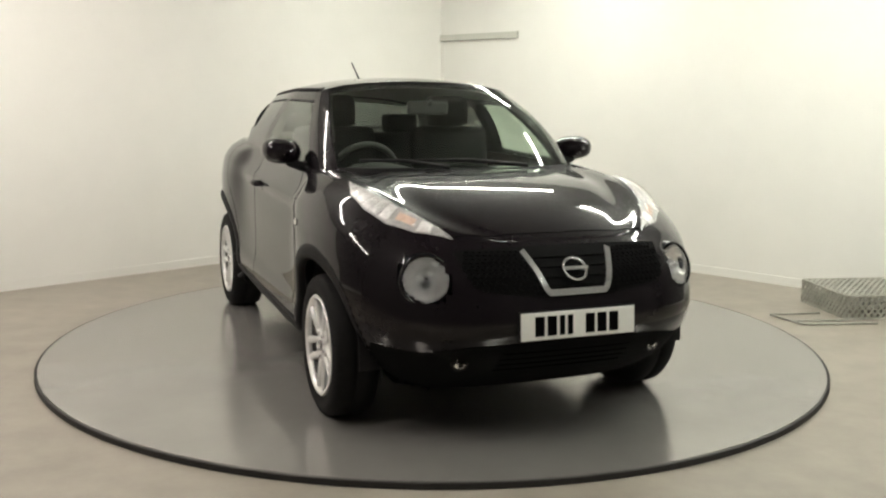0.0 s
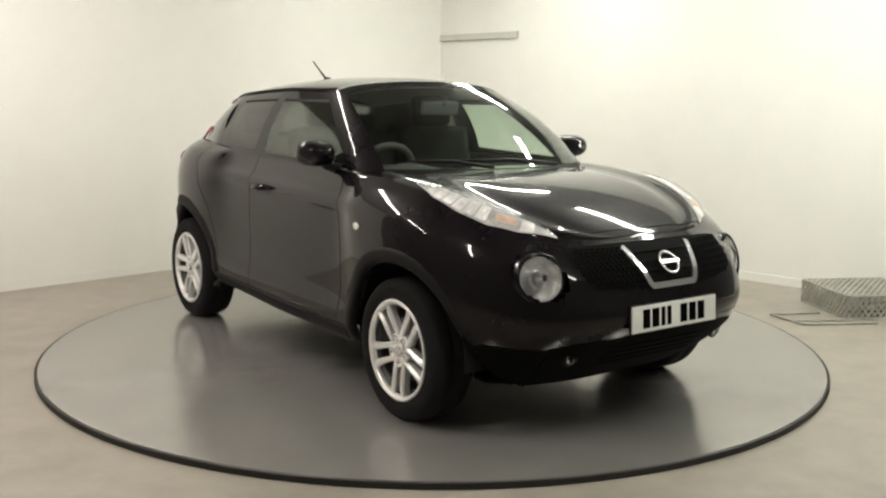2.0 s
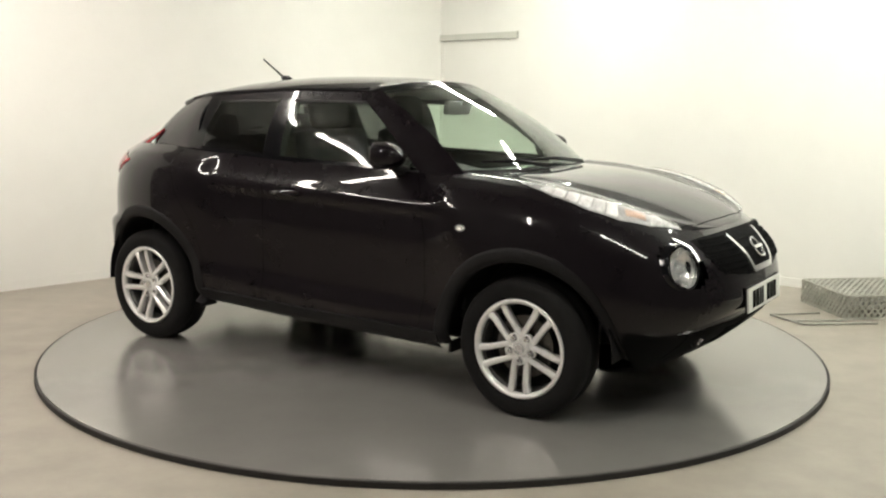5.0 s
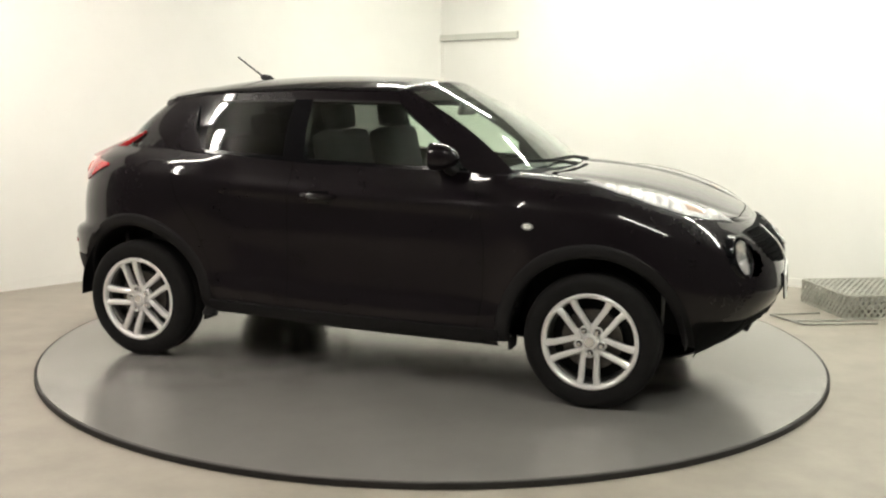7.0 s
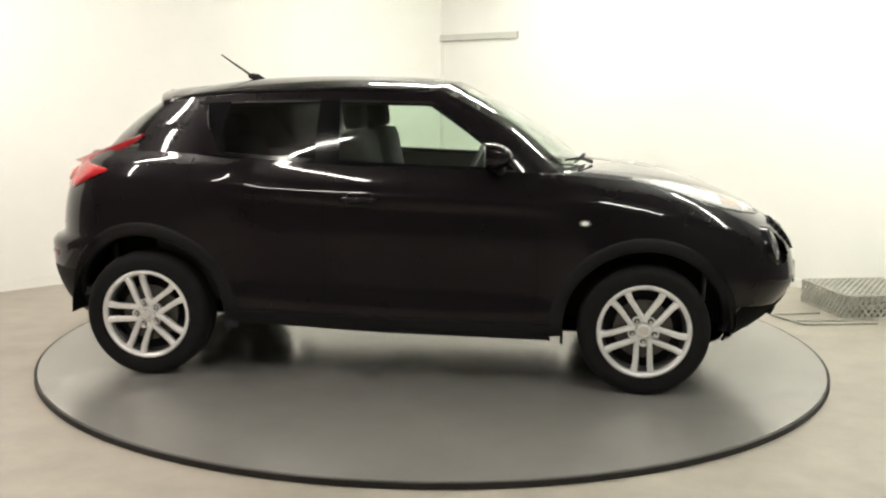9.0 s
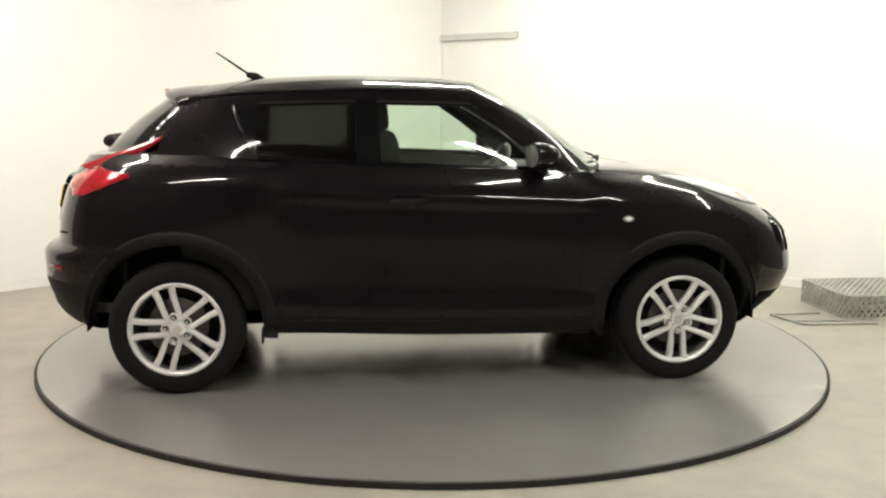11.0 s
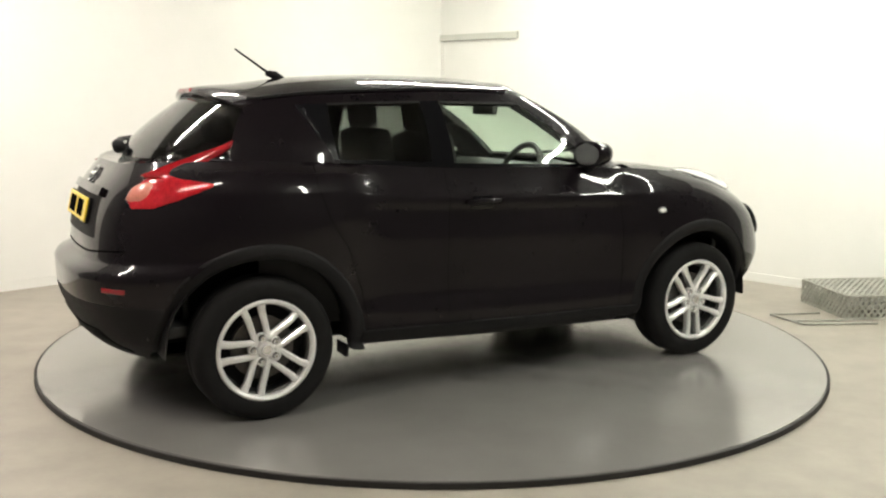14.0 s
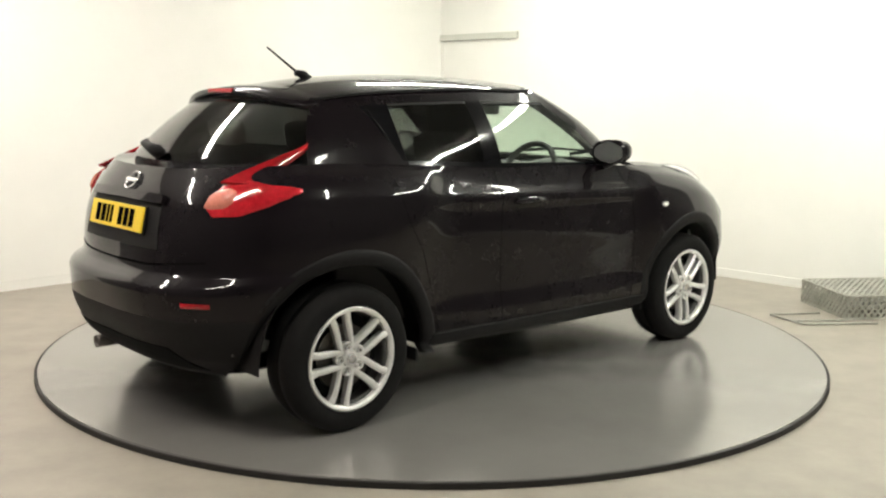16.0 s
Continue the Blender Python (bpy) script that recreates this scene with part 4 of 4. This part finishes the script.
def tail(car):
    # plate recess, plate, badge, handle strip
    o, n = cast("rear", 0, 0.91)
    part_raw("plate_recess", *out_slab(laid("rear", quad((-0.36, 0.80), (0.36, 0.80), (0.33, 1.0), (-0.33, 1.0)), 14, 8, 0.003), 0.004), PLASTIC, car)
    bars_plate(car, "rear", 0, 0.915, 13, o.x - 0.012, PLATEY, "yellow rear number plate with black bars")
    ribbon("rear", [(-0.34, 1.0), (0, 1.005), (0.34, 1.0)], 0.035, 0.02, 0.02, PAINT, car, "tailgate_grip", n=16)
    o, n = cast("rear", 0, 1.06)
    badge = new("badge")
    badge.parent = car
    tagged(badge, "chrome ring badge with a cross bar")
    badge.matrix_basis = look(o + n * 0.008, o - n)
    part_raw("ring", *lathe([(0.045, -0.006), (0.049, 0.004), (0.042, 0.006), (0.037, -0.004)], 40, "z"), CHROME, badge)
    part("bar", box_bm(0.108, 0.019, 0.01, (0, 0, 0.004), 0.003), CHROME, badge)
    ribbon("rear", [(-0.60, 0.765), (-0.3, 0.735), (0, 0.73), (0.3, 0.735), (0.60, 0.765)], 0.008, 0.0008, 0.001, INK, car, "shut_line")
    # roof spoiler
    rows = []
    for y in np.linspace(-0.53, 0.53, 31):
        k = abs(y) / 0.53
        x0, x1 = -1.18 + 0.02 * k, -1.385 + 0.12 * k ** 2.5
        zb = float(roof_mid(-1.2)) + 0.004 - 0.070 * k ** 2
        prof = [(x0, zb + 0.006), (x0 * 0.6 + x1 * 0.4, zb + 0.0), (x1, zb - 0.018), (x1 - 0.006, zb - 0.034), (x1 + 0.03, zb - 0.05), (x0 * 0.5 + x1 * 0.5, zb - 0.06), (x0, zb - 0.055)]
        rows.append([(a, y, b) for a, b in prof] + [(prof[0][0], y, prof[0][1])])
    p = np.array(rows)
    v, f = slab(p)
    m = p.shape[1]
    f = f + [tuple(range(m - 1)), tuple((len(rows) - 1) * m + j for j in range(m - 1))[::-1]]
    sp = part_raw("roof_spoiler", v, f, PAINT, car)
    part("brake_light", box_bm(0.02, 0.22, 0.02, (-1.380, 0, 1.465), 0.004), REDLENS, sp, "red high brake light")
    # rear wiper
    v, f = tube_along([(-1.69, -0.03, 1.185), (-1.712, 0.0, 1.19), (-1.712, 0.05, 1.20), (-1.66, 0.25, 1.215), (-1.55, 0.42, 1.225)], [0.012, 0.034, 0.026, 0.014, 0.008], 10)
    part_raw("rear_wiper", v, f, PLASTIC, car, "black rear wiper arm")
    # aerial
    v, f = tube_along([(-0.87, 0, 1.525), (-0.915, 0, 1.548), (-0.95, 0, 1.556), (-0.965, 0, 1.552)], [0.016, 0.022, 0.017, 0.010], 10)
    part_raw("aerial_base", v, f, PLASTIC, car)
    v, f = tube_along([(-0.94, 0, 1.552), (-1.03, 0, 1.612), (-1.125, 0, 1.676)], [0.007, 0.0055, 0.0045], 8)
    part_raw("aerial_rod", v, f, PLASTIC, car)
    # tailpipe, towing cover, mud flaps
    v, f = lathe([(0.027, -0.06), (0.030, -0.06), (0.030, 0.09), (0.027, 0.09)], 24, "x", (-1.83, 0.35, 0.265))
    part_raw("tailpipe", v, f, STEEL_DARK, car, "dull steel exhaust tailpipe")
    for x, dx in ((0.865, -1), (-0.86, 1)):
        for sg in (-1, 1):
            part("mud_flap", box_bm(0.014, 0.12, 0.06, (x, sg * 0.76, 0.262), 0.004), PLASTIC, car)
    # lower rear apron
    p = laid("rear", between([(-0.55, 0.30), (0, 0.31), (0.55, 0.30)], [(-0.45, 0.40), (0, 0.41), (0.45, 0.40)]), 24, 5, 0.006)
    part_raw("rear_apron", *out_slab(p, 0.008), INTAKE, car)
    # screen wipers
    for y0, y1 in ((0.30, -0.30), (-0.12, -0.52)):
        a, b = Vector(green(-y0 * 3.0, 0.01)), Vector(green(-y1 * 3.0, 0.07))
        v, f = tube_along([a + Vector((0.02, 0, 0.02)), a.lerp(b, 0.5) + Vector((0.03, 0, 0.035)), b + Vector((0.01, 0, 0.02))], [0.011, 0.009, 0.006], 8)
        part_raw("screen_wiper", v, f, PLASTIC, car, "black windscreen wiper")


def seat(car, x, y):
    s = new("seat")
    s.parent = car
    tagged(s, "dark grey fabric front seat with a headrest")
    s.matrix_basis = pose(x, y, 0)
    part("cushion", box_bm(0.50, 0.50, 0.16, (0.12, 0, 0.60), 0.05, (0, -6, 0)), FABRIC, s, smooth=True)
    part("backrest", box_bm(0.15, 0.50, 0.68, (-0.17, 0, 0.93), 0.06, (0, -11, 0)), FABRIC, s, smooth=True)
    part("headrest", box_bm(0.10, 0.27, 0.19, (-0.245, 0, 1.36), 0.045, (0, -8, 0)), FABRIC, s, smooth=True)
    for dy in (-0.06, 0.06):
        v, f = tube_along([(-0.23, dy, 1.22), (-0.245, dy, 1.32)], 0.007, 8)
        part_raw("headrest_post", v, f, CHROME, s)


def cabin(car):
    seat(car, -0.02, -0.37)
    seat(car, -0.02, 0.37)
    bench = new("rear_bench")
    bench.parent = car
    part("cushion", box_bm(0.48, 1.24, 0.16, (-0.72, 0, 0.62), 0.05), FABRIC, bench, smooth=True)
    part("backrest", box_bm(0.16, 1.24, 0.58, (-1.04, 0, 0.92), 0.06, (0, -20, 0)), FABRIC, bench, smooth=True)
    for y in (-0.36, 0.36):
        part("headrest", box_bm(0.09, 0.26, 0.14, (-1.15, y, 1.26), 0.04, (0, -12, 0)), FABRIC, bench, smooth=True)
    # dashboard with a binnacle
    dash = new("dashboard")
    dash.parent = car
    rows = []
    for y in np.linspace(-0.70, 0.70, 25):
        hump = 0.045 * math.exp(-((y + 0.37) / 0.17) ** 2)
        rows.append([(0.93 - 0.10 * abs(y) ** 2, y, 1.03), (0.75, y, 1.055 + hump * 0.4), (0.60, y, 1.06 + hump), (0.50, y, 1.04 + hump), (0.47, y, 0.98), (0.50, y, 0.86), (0.56, y, 0.70), (0.62, y, 0.55)])
    part_raw("top", *slab(np.array(rows), 0.02), TRIM, dash)
    # steering wheel
    wheel_ = new("steering_wheel")
    wheel_.parent = car
    wheel_.matrix_basis = pose(0.36, -0.37, 1.02, 0, -66, 0)
    ring = [(0.185 + 0.017 * math.cos(a), 0.017 * math.sin(a)) for a in np.linspace(0, 2 * math.pi, 10, endpoint=False)]
    part_raw("ring", *lathe(ring, 36, "z"), TRIM, wheel_)
    part("boss", box_bm(0.13, 0.15, 0.05, (0, 0, -0.01), 0.02), TRIM, wheel_)
    for a in (0, 90, 180):
        part("spoke", box_bm(0.025, 0.14, 0.016, (0.12 * math.sin(radians(a)) * -1, 0.12 * math.cos(radians(a)), -0.004), 0.005, (0, 0, a)), TRIM, wheel_)
    # interior mirror
    mir = new("interior_mirror")
    mir.parent = car
    part("shell", box_bm(0.035, 0.24, 0.075, (0.36, 0, 1.385), 0.016, (0, 8, 0)), TRIM, mir, smooth=True)
    v, f = tube_along([(0.40, 0, 1.40), (0.42, 0, 1.425)], 0.011, 8)
    part_raw("stalk", v, f, TRIM, mir)
    # headliner, door cards, cabin floor, boot
    p = roof_grid(30, 15)
    p = p * np.array((0.97, 0.97, 1)) - np.array((0.0, 0, 0.030))
    part_raw("headliner", *slab(p, 0.01), HEADLINER, car, "pale grey cloth headliner")
    for sg in (-1, 1):
        card = np.array([[(x, sg * (0.70 + (0.03 if z > 0.8 else 0)), z) for z in (0.42, 0.6, 0.85, 1.09)] for x in np.linspace(0.62, -1.25, 12)])
        part_raw("door_card", *slab(card, 0.02, sg > 0), TRIM, car)
    part("cabin_floor", box_bm(2.6, 1.38, 0.05, (-0.45, 0, 0.40), 0.01), TRIM, car)
    part("parcel_shelf", box_bm(0.40, 1.10, 0.03, (-1.33, 0, 1.06), 0.01), TRIM, car)
    part("boot_lining", box_bm(0.03, 1.14, 0.70, (-1.55, 0, 0.76), 0.01), TRIM, car)
    part("bulkhead", box_bm(0.03, 1.40, 0.60, (0.86, 0, 0.72), 0.01), TRIM, car)
    # axles
    for wx in WHEELS_X:
        v, f = tube_along([(wx, -0.62, 0.30), (wx, 0, 0.29), (wx, 0.62, 0.30)], 0.04, 10)
        part_raw("axle", v, f, STEEL_DARK, car)


# ---- the stack of steel mesh on the floor ----
def build_crate():
    stack = tagged(new("mesh_ramp"), "stacked galvanised steel mesh ramps lying by the wall", "ramp")
    stack.matrix_basis = pose(2.82, 0.70, FLOOR_Z, 0, 0, 7)
    L, W, H = 1.15, 0.62, 0.165

    def lattice(o, du, dv, lu, lv, step=0.046, wd=0.013, th=0.006):
        """Expanded-metal mesh in a plane: crossing slanted strands."""
        o, du, dv = Vector(o), Vector(du), Vector(dv)
        nn = du.cross(dv).normalized()
        verts, faces = [], []
        for sgn in (1, -1):
            k0 = -int(lv / step) - 1
            for k in range(k0, int(lu / step) + int(lv / step) + 2):
                # strand u = k*step + sgn*v*0.8, clipped to the panel
                pts = []
                for v in (0.0, lv):
                    pts.append([k * step + sgn * v * 0.8, v])
                (u0, v0), (u1, v1) = pts
                t0, t1 = 0.0, 1.0
                d = u1 - u0
                for lim, s in ((0, 1), (lu, -1)):
                    a, b = s * (u0 - lim), s * d
                    if abs(b) < 1e-9:
                        continue
                    t = -a / b
                    if b > 0:
                        t0 = max(t0, t)
                    else:
                        t1 = min(t1, t)
                if t1 - t0 < 0.02:
                    continue
                a = o + du * (u0 + d * t0) + dv * (v0 + (v1 - v0) * t0)
                b = o + du * (u0 + d * t1) + dv * (v0 + (v1 - v0) * t1)
                side = (b - a).normalized().cross(nn) * wd / 2
                lift = nn * (th * (0.5 if sgn > 0 else -0.1))
                i = len(verts)
                for q in (a, b):
                    verts.extend([q + side + lift, q - side + lift, q - side + lift - nn * th, q + side + lift - nn * th])
                faces.extend([(i, i + 1, i + 5, i + 4), (i + 1, i + 2, i + 6, i + 5), (i + 2, i + 3, i + 7, i + 6), (i + 3, i, i + 4, i + 7), (i, i + 3, i + 2, i + 1), (i + 4, i + 5, i + 6, i + 7)])
        return verts, faces
    X, Y, Z = (1, 0, 0), (0, 1, 0), (0, 0, 1)
    part_raw("mesh_panel", *lattice((0, 0, 0), X, Z, L, H), GALV, stack, smooth=False)
    part_raw("mesh_panel", *lattice((0, W, 0), X, Z, L, H), GALV, stack, smooth=False)
    part_raw("mesh_panel", *lattice((0, 0, 0), Y, Z, W, H), GALV, stack, smooth=False)
    part_raw("mesh_panel", *lattice((L, 0, 0), Y, Z, W, H), GALV, stack, smooth=False)
    part_raw("mesh_panel", *lattice((0, 0, H), X, Y, L, W), GALV, stack, smooth=False)
    part_raw("mesh_panel", *lattice((0.02, 0.02, H * 0.5), X, Y, L - 0.04, W - 0.04), GALV, stack, smooth=False)
    for z in (0.006, H):
        for a, b in (((0, 0, z), (L, 0, z)), ((0, W, z), (L, W, z)), ((0, 0, z), (0, W, z)), ((L, 0, z), (L, W, z))):
            part_raw("edge_bar", *tube_along([a, b], 0.007, 6), GALV, stack)
    frame_ = tagged(new("flat_frame"), "flat steel rod frame lying on the floor", "frame")
    frame_.matrix_basis = pose(2.46, 0.53, FLOOR_Z + 0.008, 0, 0, 5)
    for a, b in (((0, 0, 0), (0.52, 0, 0)), ((-0.02, 0.10, 0), (0.34, 0.10, 0)), ((0, 0, 0), (-0.09, 0.30, 0)), ((-0.09, 0.30, 0), (0.28, 0.33, 0))):
        part_raw("rod", *tube_along([a, b], 0.008, 6), GALV, frame_)



build_room()
build_lights()
table = build_turntable()
car, shell = car_parts()
for wx in WHEELS_X:
    for sg in (-1, 1):
        wheel(car, wx, sg, -90 if wx > 0 else -109)
TREE = shell_tree(shell)
arches(car)
front_face(car)
flanks(car)
tail(car)
cabin(car)
build_crate()



def motions():
    times = [0.5 * k for k in range(33)]
    walk(car, [(t, car_pose(t)[0]) for t in times])
    walk(table, [(t, car_pose(t)[1]) for t in times])


motions()
